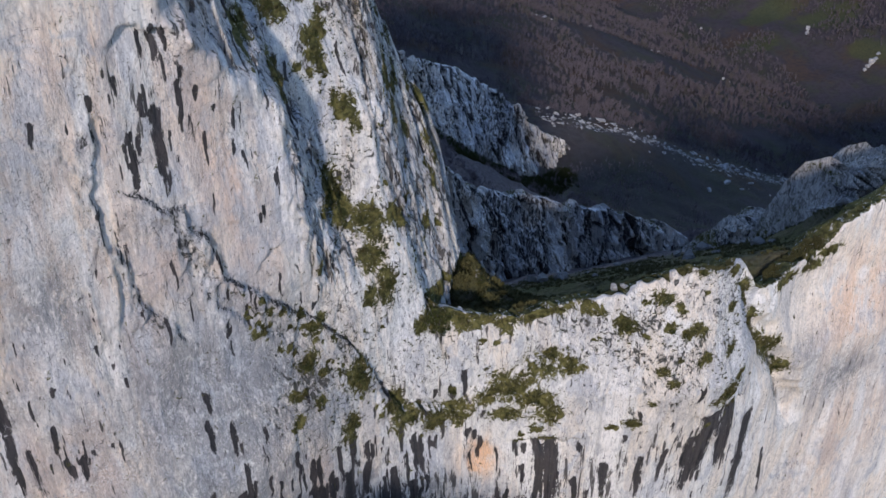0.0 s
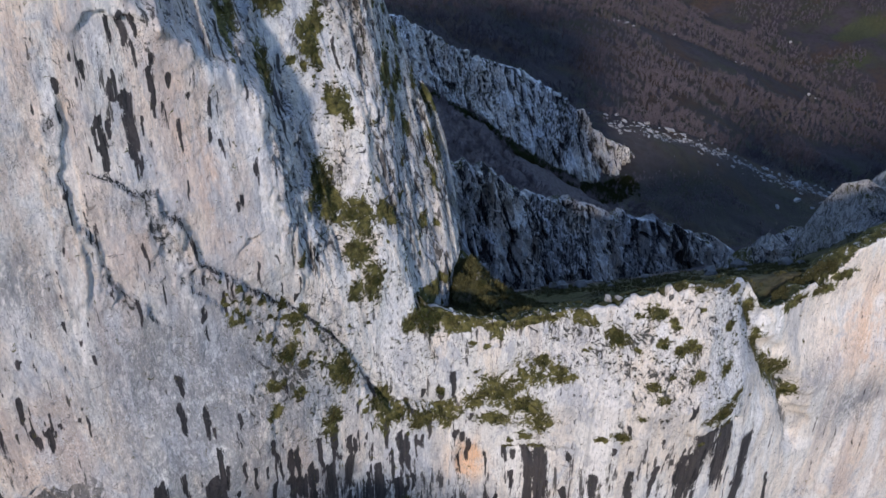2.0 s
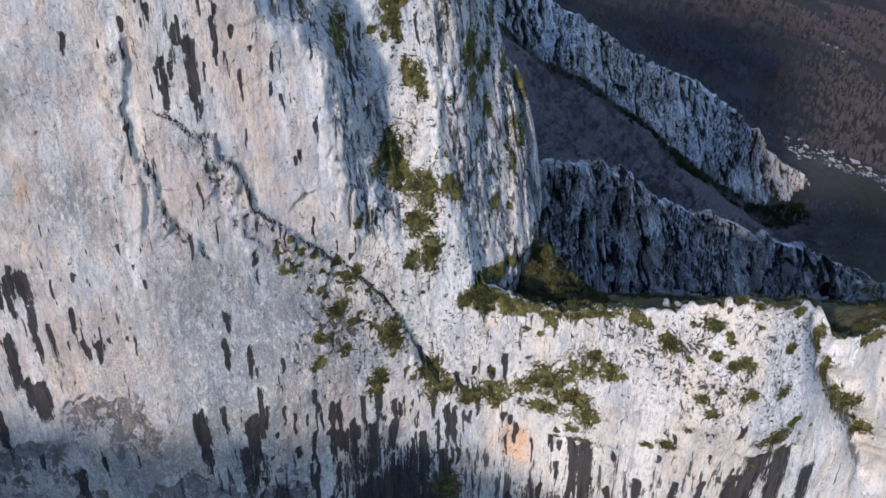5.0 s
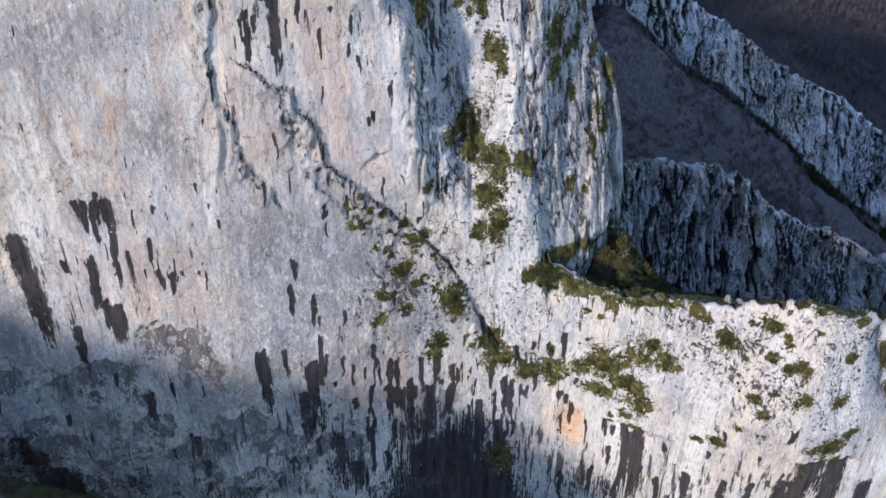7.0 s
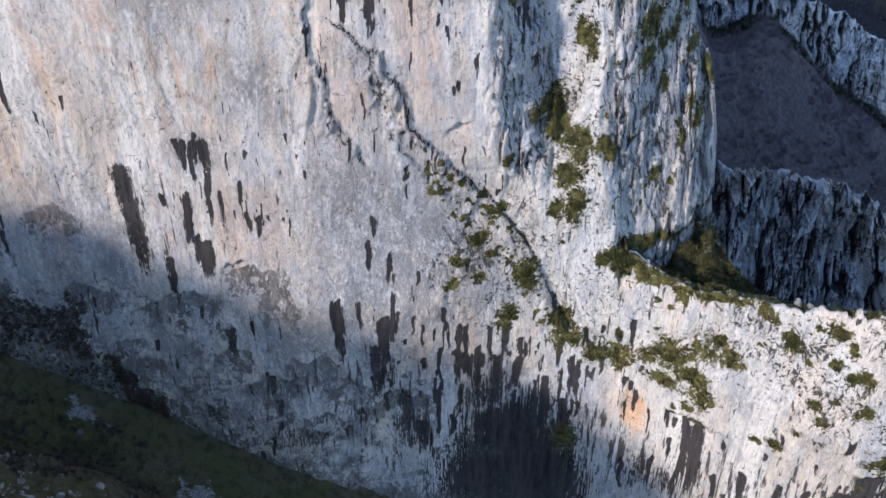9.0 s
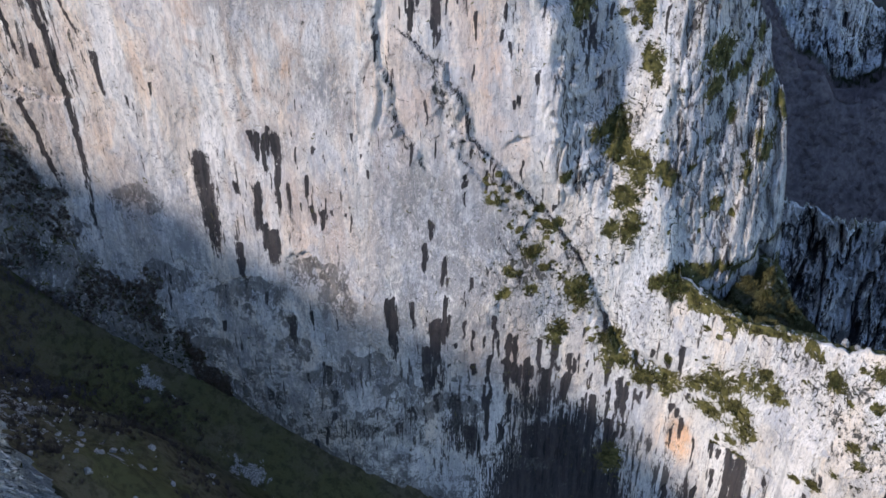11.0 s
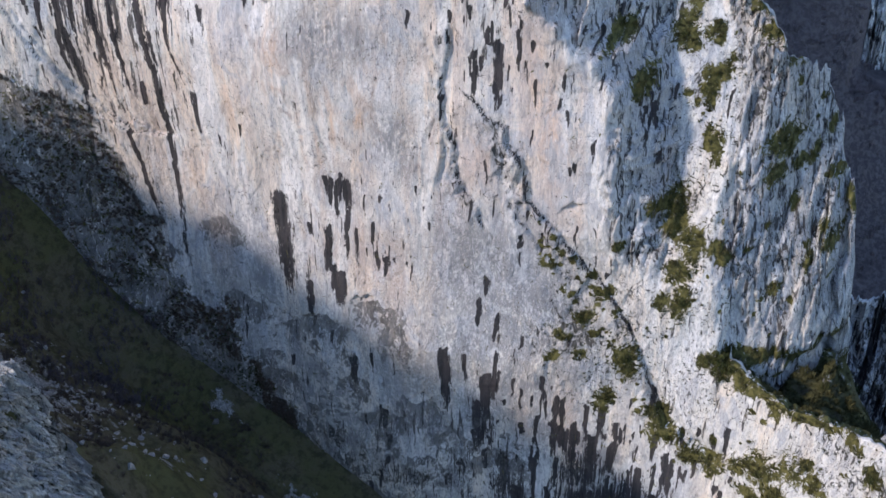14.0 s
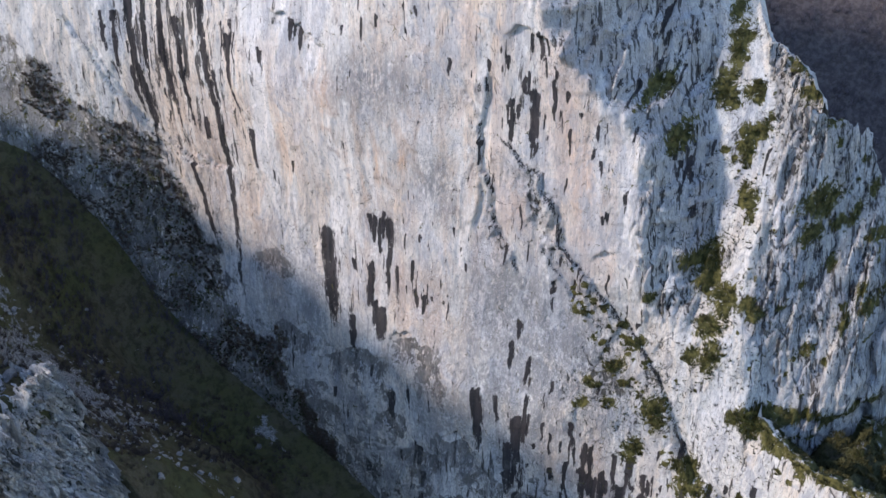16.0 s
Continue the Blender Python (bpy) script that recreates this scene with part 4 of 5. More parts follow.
def slot(line, x, z, depth, half):
    """A gully that runs up the wall along a line of falling or rising height."""
    pts = sorted(line, key=lambda p: p[1])
    lz, lx = [p[1] for p in pts], [p[0] for p in pts]
    mid = np.interp(z, lz, lx) + 1.1 * tri(z / 5, 95) + 0.5 * tri(z / 1.6, 96)
    ends = step(lz[0] - 3, lz[0] + 3, z) * step(lz[-1] + 3, lz[-1] - 3, z)
    return depth * ends * np.exp(-((x - mid) / half) ** 2)


def chips(x, z, seed):
    """Small split faces: cells of unlike height with hard edges, taller than wide."""
    u = x / 0.9 + 0.6 * vnoise(x / 1.3, z / 2.0, 0, seed)
    v = z / 1.9 + 0.6 * vnoise(x / 1.1, z / 2.3, 0, seed + 1)
    return lattice(np.floor(u).astype(np.int64), np.floor(v).astype(np.int64), np.zeros(np.shape(u), np.int64), seed) * 2 - 1


def joints(x, z):
    """Nearness to the great crack and groove, where the rock is shattered."""
    m = np.zeros(np.shape(x))
    for line, half, power in ((CRACK, 5.0, 0.9), (GROOVE, 2.5, 0.8)):
        at, s, end = aside(line, x, z, 9.0)
        m[at] = np.maximum(m[at], power * step(1.5, 0.0, s) * step(-1.6 * half, -0.4 * half, s) * np.clip(end / 4, 0, 1))
    return m


def crevices(x, z, wide, tall, seed, narrow=0.80):
    """Narrow upright clefts, 0 to 1."""
    v = vnoise((x + 1.6 * fbm(x / 9, z / 26, 21, 4)) / wide, z / tall, 0, seed) + 0.25 * vnoise(x / (0.3 * wide), z / (0.25 * tall), 0, seed + 1)
    return step(narrow, 0.99, 1 - 2 * np.abs(v))


def roughen(x, z, flutes):
    warp = 1.6 * fbm(x / 9, z / 26, 21, 4)
    crag = np.maximum(0.65 * patch(PITTED, x, z), 1.3 * joints(x, z))
    rough = np.clip(0.16 + crag + 0.7 * flutes, 0, 1.5) * (0.7 + 0.5 * fbm(x / 12, z / 14, 23, 3))
    y = 1.0 * fbm(x / 22, z / 36, 1, 3) + 0.06 * facets(x + warp, z + 2 * warp, 9, 20, 5, 0.6) + 0.05 * facets(x + 0.8 * warp, z + warp, 4, 11, 6, 0.6) + 0.10 * ridged((x + warp) / 5, z / 30, 9, 4)
    y = y - flutes * (0.6 * ridged((x + 1.4 * warp) / 7.5, z / 42, 7, 2) + 0.32 * ridged((x + 1.1 * warp) / 2.2, z / 15, 8, 3))
    y = y + flutes * (1.5 * crevices(x, z, 2.6, 26, 17) + 0.8 * crevices(x, z, 1.5, 12, 18, 0.7))
    y = y + rough * (0.42 * facets(x + warp, z + warp, 2.6, 6.5, 31, 0.2) + 0.22 * facets(x + 0.5 * warp, z, 1.2, 2.6, 36, 0.2) + 0.12 * fbm(x / 0.8, z / 1.4, 13, 2))
    return y + 0.06 * facets(x + warp, z, 2.2, 4.5, 41) + 0.03 * chips(x, z, 16)


def face_depth(x, z):
    on = step(-20, -8, z) * step(-40, -34, x) * step(20, 14.5, x)
    shade = tower_shade(x, z) * on
    flutes = np.maximum(0.45 * patch(FLUTED[2:], x, z), 0.9 * shade)
    y = face_plan(x, z) * (1 - on) + tower_depth(x, z) * on + roughen(x, z, flutes)
    y = y + shade * (0.75 * facets(x, z, 2.6, 13, 63, 0.5) + 0.45 * facets(x, z, 1.3, 5, 67, 0.4))
    y = y + flake(CRACK, x, z, 0.75, 1.3, 0.5, 4) + flake(NOSE_EAST, x, z, 0.6, 1.2, 0.7, 1.8) + flake(NOSE_WEST, x, z, 0.5, 1.2, 0.5, 1.6)
    y = y + (0.8 + 0.5 * tri(z / 3.1, 58)) * flake(GROOVE, x, z, 0.8, 1.4, 0.6, 7, soft=0.5) + flake(LIP, x, z, 0.9, 2.0, 0.2)
    for line in SPLITS:
        y = y + flake(line, x, z, 0.6, 1.0, 0.25, 2.0)
    y = y + shelf(LEDGE, x, z, 2.4, 5) + shelf(RAMP, x, z, 0.9, 7) + slot(GULLY, x, z, 4.5, 3.5)
    for r in ROOFS:
        y = y + shelf(r, x, z, 1.5, 5, down=True)
    y = y + 1.6 * np.exp(-((x - 18.5) / 2.2) ** 2 - ((z + 59.5) / 3.2) ** 2)
    turn_ = step(11, 13, x) * (1 - step(13.5, 14.3, x)) * step(-26, -23, z)             # the tower turns its corner into the flank
    return y * (1 - turn_) + (flank_plan(x, z) + roughen(x, z, 0.7 + 0 * x) + 1.6 * step(12, 13.5, x)) * turn_


def flank_depth(x, z):
    y = flank_plan(x, z) + roughen(x, z, 0.8 - 0.6 * step(30, 32, x + 0.1 * z))
    y = y + slot(((33, -50), (31, -30), (29.5, -5), (27, 8)), x, z, 4.0, 0.8)
    # a pale buttress stands forward at the far end of the flank
    edge = 24.5 + 0.12 * (z + 6) + 0.7 * tri(z / 3.5, 57)
    y = y - (1.5 + 0.45 * np.clip(x - edge, 0, 8)) * step(edge - 0.4, edge + 0.6, x) * step(-30, -24, z) * step(10, 2, z)
    return y + 0.8 * (1 - step(11, 12.5, x))


def blocks(x, seed):
    """A ragged crest of split blocks and teeth."""
    out_ = 0.7 * vnoise(x / 9, x * 0, 0, seed)
    for wide, tall in ((2.9, 1.1), (1.5, 0.8), (0.8, 0.45)):
        c = np.floor(x / wide + 0.35 * vnoise(x / wide, x * 0, 0, seed + 1)).astype(np.int64)
        out_ = out_ + tall * (lattice(c, c * 0, c * 0, seed + int(wide * 10)) - 0.5) * 2 * (0.5 + 0.5 * vnoise(x / 6, x * 0, 0, seed + 3))
    return out_


def rolled(pts, smooth_top, profile, seed):
    """Carries a wall over its crest and down the back."""
    rim, rows = pts[-1], []
    x = rim[:, 0]
    for i, (a, c) in enumerate(profile):
        keep = max(0.0, 1 - i / 4.0)
        z = smooth_top + (rim[:, 2] - smooth_top) * keep + c + 0.8 * fbm(x / 2.0, x * 0 + a / 2.0, seed, 4) * min(1.0, a / 2.0)
        rows.append(np.stack([x, rim[:, 1] + a + 0.5 * fbm(x / 2.0, x * 0 + a, seed + 3, 2), z], -1))
    return np.concatenate([pts, np.stack(rows)], 0), len(rows)


def cliff_mesh():
    # columns west of -168 are unseen, added to block sun from the far ridge
    x = np.concatenate([np.arange(-460, -168, 8.0), np.arange(-168, 114, 0.29), np.arange(114, 175, 2.0)])
    X, V = np.meshgrid(x, np.concatenate([np.linspace(-1, 0, 210, endpoint=False), np.linspace(0, 1, 350)]))
    rag = blocks(x, 81)
    top = face_crest(x) + rag * step(12.6, 14, x) * np.interp(x, (36, 44), (0.7, 1.0))
    low = np.interp(x, (-60, 20), (-100, -150))
    Z = -37 + np.where(V < 0, -V * (low[None, :] + 37), V * (np.minimum(top, 75)[None, :] + 37))
    pts = np.stack([X, face_depth(X, Z), Z], -1)
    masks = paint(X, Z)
    pts, more = rolled(pts, face_crest(x) - 0.4, ((0.5, 0.1), (1.2, -0.2), (2.2, -0.6), (3.6, -1.2), (5.5, -2.4), (8, -5), (11, -11), (13, -22), (14, -60)), 85)
    grassy = step(14, 22, x)
    for key in masks:
        extra = np.zeros((more, len(x)))
        if key == "green":
            extra[1:] = 0.95 * grassy
            extra[:1] = 0.75 * step(13, 15, x) * step(46, 36, x)
            extra[:3] = np.maximum(extra[:3], 0.7 * step(76, 82, x))
        masks[key] = np.concatenate([masks[key], extra], 0)
    return grid("cliff", pts, masks, tear=6.0)


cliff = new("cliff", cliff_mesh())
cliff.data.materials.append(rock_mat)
tagged(cliff, "pale limestone cliff with black water streaks and mossy ledges", "cliff", kind="structure")


def flank_mesh():
    x = np.arange(11, 44.1, 0.3)
    X, V = np.meshgrid(x, np.linspace(0, 1, 330))
    top = flank_crest(x) + 2.0 * blocks(x, 82) + 1.2 * tri(x / 2.3, 83)
    Z = -80 + V * (top[None, :] + 80)
    pts = np.stack([X, flank_depth(X, Z), Z], -1)
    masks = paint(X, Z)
    # whole flank greyed, so its colour holds part of its shade
    masks["grey"] = np.maximum(masks["grey"], 0.5)
    pts, more = rolled(pts, flank_crest(x) - 0.4, ((0.6, 0.0), (1.4, -0.5), (3, -1.5), (6, -4), (10, -12), (13, -30), (14, -60)), 86)
    masks = {k: np.concatenate([m, np.repeat(m[-1:] * 0.6, more, 0)], 0) for k, m in masks.items()}
    return grid("cliff_flank", pts, masks)


flank = new("cliff_flank", flank_mesh())
flank.data.materials.append(rock_mat)
tagged(flank, "bluish grey fluted limestone flank of the tower", "cliff", kind="structure")

ridge_mat = limestone("weathered_limestone", tone=1.05, coarse=1.35)
pale_mat = limestone("pale_limestone", tone=1.25, coarse=1.6)


def fin(name, x0, x1, dx, rows, crest, depth, tall, lean, seed, label, grey_tone=0.45, moss=0.62, crags=0.0, wide=5.5, seep=0.8, mat=None):
    """A rock wall that runs down a hillside: face, ragged crest and back."""
    x = np.arange(x0, x1, dx)
    X, V = np.meshgrid(x, np.linspace(0, 1, rows))
    jag = 3.0 * blocks(x / 2.2, seed) + 1.2 * ridged(x / 8, x * 0 + seed, seed, 5)
    top = crest(X) + jag[None, :]
    Z = top - tall * (1 - V)
    warp = 3 * fbm(X / 14, Z / 30, seed + 2, 3)
    Y = depth(X) - lean * (1 - V) + 4.0 * fbm(X / 22, Z / 40, seed, 4) - 2.4 * ridged((X + warp) / 6.5, Z / 26, seed + 3, 4) + 1.1 * facets(X + warp, Z, 6, 10, seed + 5)
    Y = Y - 0.6 * ridged((X + warp) / 2.2, Z / 6, seed + 7, 3) + 0.8 * facets(X, Z, 2.4, 4, seed + 9)
    Y = Y + 3.0 * crevices(X, Z, wide, 6 * wide, seed + 41, 0.72) + 1.4 * crevices(X, Z, 0.45 * wide, 2.4 * wide, seed + 43, 0.75)
    Y = Y + crags * (1.5 * facets(X, Z, 3.2, 5, seed + 21) + 0.8 * facets(X, Z, 1.3, 2.2, seed + 27))
    pts = np.stack([X, Y, Z], -1)
    lower = []
    for k in np.linspace(1, 0.04, 26):
        q = pts[:1] + np.array((0, -8.0 * k, -70.0 * k))
        q[..., 1] += min(1.0, 4 * k) * (1.4 * facets(q[..., 0], q[..., 2], 5, 9, seed + 31) + 1.0 * facets(q[..., 0], q[..., 2], 2.4, 4, seed + 9))
        lower.append(q)
    skirt = np.concatenate(lower, 0)
    pts, _ = rolled(np.concatenate([skirt, pts], 0), crest(x), ((1, 0.2), (2.5, -0.5), (5, -2), (8, -5), (13, -14), (22, -38), (34, -85)), seed + 11)
    hollow = step(0.2, -0.7, ridged((pts[..., 0] + 3 * fbm(pts[..., 0] / 14, pts[..., 2] / 30, seed + 2, 3)) / 6.5, pts[..., 2] / 26, seed + 3, 4))
    nearly = np.zeros(pts.shape[:2])
    nearly[-7:] = 1
    # clefts painted dark for their shade; crest rows kept pale as if sky-lit
    clefts = np.maximum(0.90 * crevices(pts[..., 0], pts[..., 2], wide, 6 * wide, seed + 41, 0.50), 0.75 * crevices(pts[..., 0], pts[..., 2], 0.45 * wide, 2.4 * wide, seed + 43, 0.55)) * (1 - nearly)
    masks = {"dark": clefts, "pit": 0.35 + 0.6 * hollow, "drip": seep * (1 - nearly) * step(-0.3, 0.5, fbm(pts[..., 0] / 18, pts[..., 2] / 60, seed + 4, 2)), "grey": grey_tone + 0 * hollow,
             "soil_shade": (0.46 if crags else 0.0) + 0 * hollow,
             "green": moss * step(-0.1, 0.6, fbm(pts[..., 0] / 9, pts[..., 2] / 7, seed + 6, 3)) * (0.4 + 0.6 * nearly)}
    ob = new(name, grid(name, pts, masks, smooth=False))
    ob.data.materials.append(mat or ridge_mat)
    return tagged(ob, label, "rock ridge", kind="structure")


def near_crest(x):
    return np.interp(x, (10, 70, 107, 147, 208, 240, 250, 256, 266), (-82, -97, -109, -141, -176, -192, -199, -212, -240))


def near_depth(x):
    return np.interp(x, (10, 54, 70, 107, 208, 266), (128, 137, 140, 156, 163, 150))


def far_crest(x):
    return np.interp(x, (-90, 0, 40, 60, 80, 100, 150, 179, 220, 255, 287, 320, 345, 358, 380), (45, 2, -60, -86, -96, -114, -143, -156, -188, -203, -230, -268, -290, -305, -345))


def far_depth(x):
    return np.interp(x, (40, 180, 255, 287, 380), (374, 362, 354, 350, 372))


fin("rock_ridge_near", 10, 266, 0.5, 150, near_crest, near_depth, 68, 13, 51, "grey jagged limestone ridge in the shade", 0.1)
fin("rock_ridge_far", -90, 380, 0.9, 100, far_crest, far_depth, 44, 16, 61, "pale grey jagged limestone ridge on a brown hillside", 0.0, 0.75, 0.0, 5.0, 0.7, pale_mat)


fin("rock_hump", 144, 215, 0.5, 60, lambda x: np.interp(x, (144, 151, 155, 158, 161, 165, 169, 176, 190, 215), (-82, -70, -59, -61, -54, -56, -51, -58, -62, -70)), lambda x: 15 + 0 * x, 30, 12, 66, "grey mossy rocky hump behind the saddle", 0.5, 0.7, 2.6)
fin("rock_hump_low", 158, 200, 0.6, 40, lambda x: np.interp(x, (158, 166, 182, 192, 200), (-112, -102, -103, -110, -122)), lambda x: 55 + 0 * x, 16, 8, 68, "low pale limestone outcrop on dark heath", 0.3, 0.7, 2.2)


def spaced(pairs):
    return np.unique(np.concatenate([np.arange(a, c, s) for a, c, s in pairs] + [[pairs[-1][1]]]))


gx = spaced([(-3000, -400, 130), (-400, -170, 8), (-170, -20, 0.9), (-20, 120, 1.6), (120, 420, 4), (420, 1500, 12), (1500, 4800, 100)])
gy = spaced([(-3000, -300, 120), (-300, -130, 8), (-130, -20, 0.9), (-20, 60, 1.6), (60, 420, 4), (420, 1300, 14), (1300, 4600, 100)])
GX, GY = np.meshgrid(gx, gy)
GZ = ground_height(GX, GY)
stony = np.maximum.reduce([1.3 * np.exp(-((GX + 95) / 4.5) ** 2 - ((GY + 30) / 3) ** 2), 1.3 * np.exp(-((GX + 72) / 7) ** 2 - ((GY + 35) / 3.5) ** 2), 0.25 * np.exp(-((GX + 84) / 17) ** 2 - ((GY + 101) / 20) ** 2), 0.75 * np.exp(-((GX + 78) / 9) ** 2 - ((GY + 66) / 9) ** 2), 1.6 * np.exp(-((GX + 112) / 24) ** 2 - ((GY + 74) / 18) ** 2),
                           0.9 * np.exp(-((GY - 392 - 12 * fbm(GX / 60, GY * 0, 3, 3)) / 10) ** 2) * step(360, 390, GX) * step(720, 640, GX),
                           0.95 * np.exp(-((GX - 31) / 11) ** 2 - ((GY - 22) / 15) ** 2),
                           0.35 * np.exp(-((GX - 160) / 22) ** 2 - ((GY - 22) / 22) ** 2)])
meadow = np.maximum.reduce([np.exp(-((GX - mx) / mw) ** 2 - ((GY - my) / mh) ** 2) for mx, my, mw, mh in ((1310, 880, 60, 60), (1250, 960, 60, 40), (1000, 545, 40, 22), (1160, 890, 40, 30), (1270, 770, 40, 40), (-120, -27, 5, 4))])
ground = new("ground", grid("ground", np.stack([GX, GY, GZ], -1), {"stony": stony, "meadow": meadow, "heath": step(30, 80, GY) * (0.35 + 0.65 * step(340, 270, GX)), "wooded": np.maximum(0.8 * step(300, 350, GX) * step(60, 140, GY), step(-8, 14, GY - np.where(GX < 380, far_depth(np.clip(GX, 40, 380)) + 22, 398) + 14 * fbm(GX / 30, GY / 30, 58, 4)))}))
ground.data.materials.append(ground_mat)
tagged(ground, "dark green and brown hillside with brush and stones", "ground", kind="structure")


def brow_mesh():
    """The broken end of the spur: a steep face of slanting blocks, a jagged edge and a blocky top."""
    y = np.arange(-134, -89.4, 0.25)
    Y, V = np.meshgrid(y, np.linspace(0, 1, 260))
    top = np.interp(y, (-134, -118, -105, -96.5, -93.5, -91, -88, -85), (2, 8, 10.7, 11, 5, -5, -17, -24)) + 1.1 * blocks(y * 1.3, 117)
    Z = -58 + V * (top[None, :] + 58)
    slant, along = Y + 0.7 * Z, Z - 0.7 * Y
    warp = 1.2 * fbm(Y / 7, Z / 7, 111, 3)
    lump = 1.1 * facets(slant + warp, along, 1.3, 3.2, 103, 0.4) + 0.7 * facets(slant, along + warp, 0.55, 1.2, 107, 0.4) + 1.6 * fbm(Y / 9, Z / 9, 109, 3)
    X = np.interp(Z, (-95, -55, -33, -13, 0, 10), (-56, -69, -74.5, -77.2, -79, -81)) - 0.39 * (Y + 92) + lump * (0.35 + 0.65 * step(-86, -91, Y))
    face_pts = np.stack([X, Y, Z], -1)
    rim = face_pts[-1]
    rows, high = [], []
    for a in np.concatenate([np.arange(0.3, 6, 0.35), np.arange(6, 40, 0.6)]):
        bx, by = rim[:, 0] - a, y
        up = 1.2 * facets(by + 0.5 * bx, bx - 0.5 * by, 1.2, 3.0, 113, 0.4) + 0.6 * facets(by, bx, 0.9, 1.3, 115, 0.5) + 0.8 * fbm(bx / 9, by / 9, 119, 3)
        lie = ground_height(bx, by)
        keep = max(0.0, 1 - a / 4.0)
        rows.append(np.stack([bx, by, np.maximum(lie - 3, (lie - 0.2 + up) * (1 - keep) + rim[:, 2] * keep)], -1))
        high.append(up)
    pts = np.concatenate([face_pts, np.stack(rows)], 0)
    lift = np.concatenate([lump, np.stack(high)], 0)
    masks = {"pit": 0.7 + 0 * lift, "grey": 0.12 + 0 * lift, "green": np.clip(-0.12 - 0.22 * lift, 0, 0.8), "soil_shade": np.clip(-0.03 - 0.24 * lift, 0, 0.8)}
    return grid("rock_brow", pts, masks, smooth=False)


brow_rock = new("rock_brow", brow_mesh())
brow_rock.data.materials.append(rock_mat)
tagged(brow_rock, "broken grey limestone brow with turf in its gaps", "outcrop", kind="structure")


# ---- growth and stones ----
def part(name, me, mat, parent, label=""):
    ob = new(name, me)
    ob.data.materials.append(mat)
    ob.parent = parent
    return tagged(ob, label) if label else ob


def triangles(name, pts):
    """A mesh of loose triangles (n, 3, 3)."""
    me = bpy.data.meshes.new(name)
    n = len(pts)
    me.vertices.add(n * 3)
    me.vertices.foreach_set("co", np.ascontiguousarray(pts, np.float32).ravel())
    me.loops.add(n * 3)
    me.loops.foreach_set("vertex_index", np.arange(n * 3, dtype=np.int32))
    me.polygons.add(n)
    me.polygons.foreach_set("loop_start", np.arange(0, n * 3, 3, dtype=np.int32))
    me.update(calc_edges=True)
    return me


rng = np.random.default_rng(7)


def turned(pattern, places, sizes, seed):
    """Sets a pattern of triangles down at many places, turned and sized at random."""
    r = np.random.default_rng(seed)
    a = r.uniform(0, 2 * np.pi, len(places))
    c, s = np.cos(a), np.sin(a)
    rot = np.zeros((len(places), 3, 3))
    rot[:, 0, 0], rot[:, 0, 1], rot[:, 1, 0], rot[:, 1, 1], rot[:, 2, 2] = c, -s, s, c, 1
    out_ = np.einsum("nij,tkj->ntki", rot, pattern) * np.asarray(sizes)[:, None, None, None] + places[:, None, None, :]
    return out_.reshape(-1, 3, 3)


def sliver(a, b, w, r):
    """A thin three-cornered twig from a to b."""
    side = np.cross(b - a, r.normal(size=3))
    side = side / (np.linalg.norm(side) + 1e-9) * w / 2
    return np.array([a - side, a + side, b])


def bare_tree(seed, limbs=12, twigs=3):
    """A bare tree one metre high: forked trunk, limbs and twigs."""
    r = np.random.default_rng(seed)
    out_ = []
    lean = r.normal(size=2) * 0.06
    crown = np.array([lean[0], lean[1], 0.75])
    for k in range(3):
        b = 2 * np.pi * k / 3
        p, q = 0.028 * np.array([np.cos(b), np.sin(b), 0]), 0.028 * np.array([np.cos(b + 2.1), np.sin(b + 2.1), 0])
        out_.append(np.array([p, q, crown]))
    for k in range(limbs):
        h = r.uniform(0.25, 0.8)
        a = crown * h / 0.75
        b = r.uniform(0, 2 * np.pi)
        e = a + np.array([np.cos(b) * r.uniform(0.12, 0.30), np.sin(b) * r.uniform(0.12, 0.30), r.uniform(0.12, 0.34)])
        out_.append(sliver(a, e, 0.05, r))
        for j in range(twigs):
            m = a + (e - a) * r.uniform(0.4, 1.0)
            out_.append(sliver(m, m + r.normal(size=3) * 0.07 + np.array([0, 0, 0.12]), 0.06, r))
    return np.array(out_)


def grass_tuft(seed, blades=9):
    r = np.random.default_rng(seed)
    out_ = []
    for k in range(blades):
        b = r.uniform(0, 2 * np.pi)
        a = np.array([np.cos(b), np.sin(b), 0]) * r.uniform(0, 0.25)
        e = a + np.array([np.cos(b) * r.uniform(0.2, 0.6), np.sin(b) * r.uniform(0.2, 0.6), r.uniform(0.35, 0.9)])
        out_.append(sliver(a, e, r.uniform(0.16, 0.34), r))
    return np.array(out_)


def scatter(name, patterns, places, sizes, mat, label, category, seed):
    chunks = []
    for i, pat in enumerate(patterns):
        chunks.append(turned(pat, places[i::len(patterns)], sizes[i::len(patterns)], seed + i))
    ob = new(name, triangles(name, np.concatenate(chunks)))
    ob.data.materials.append(mat)
    return tagged(ob, label, category, kind="stuff")


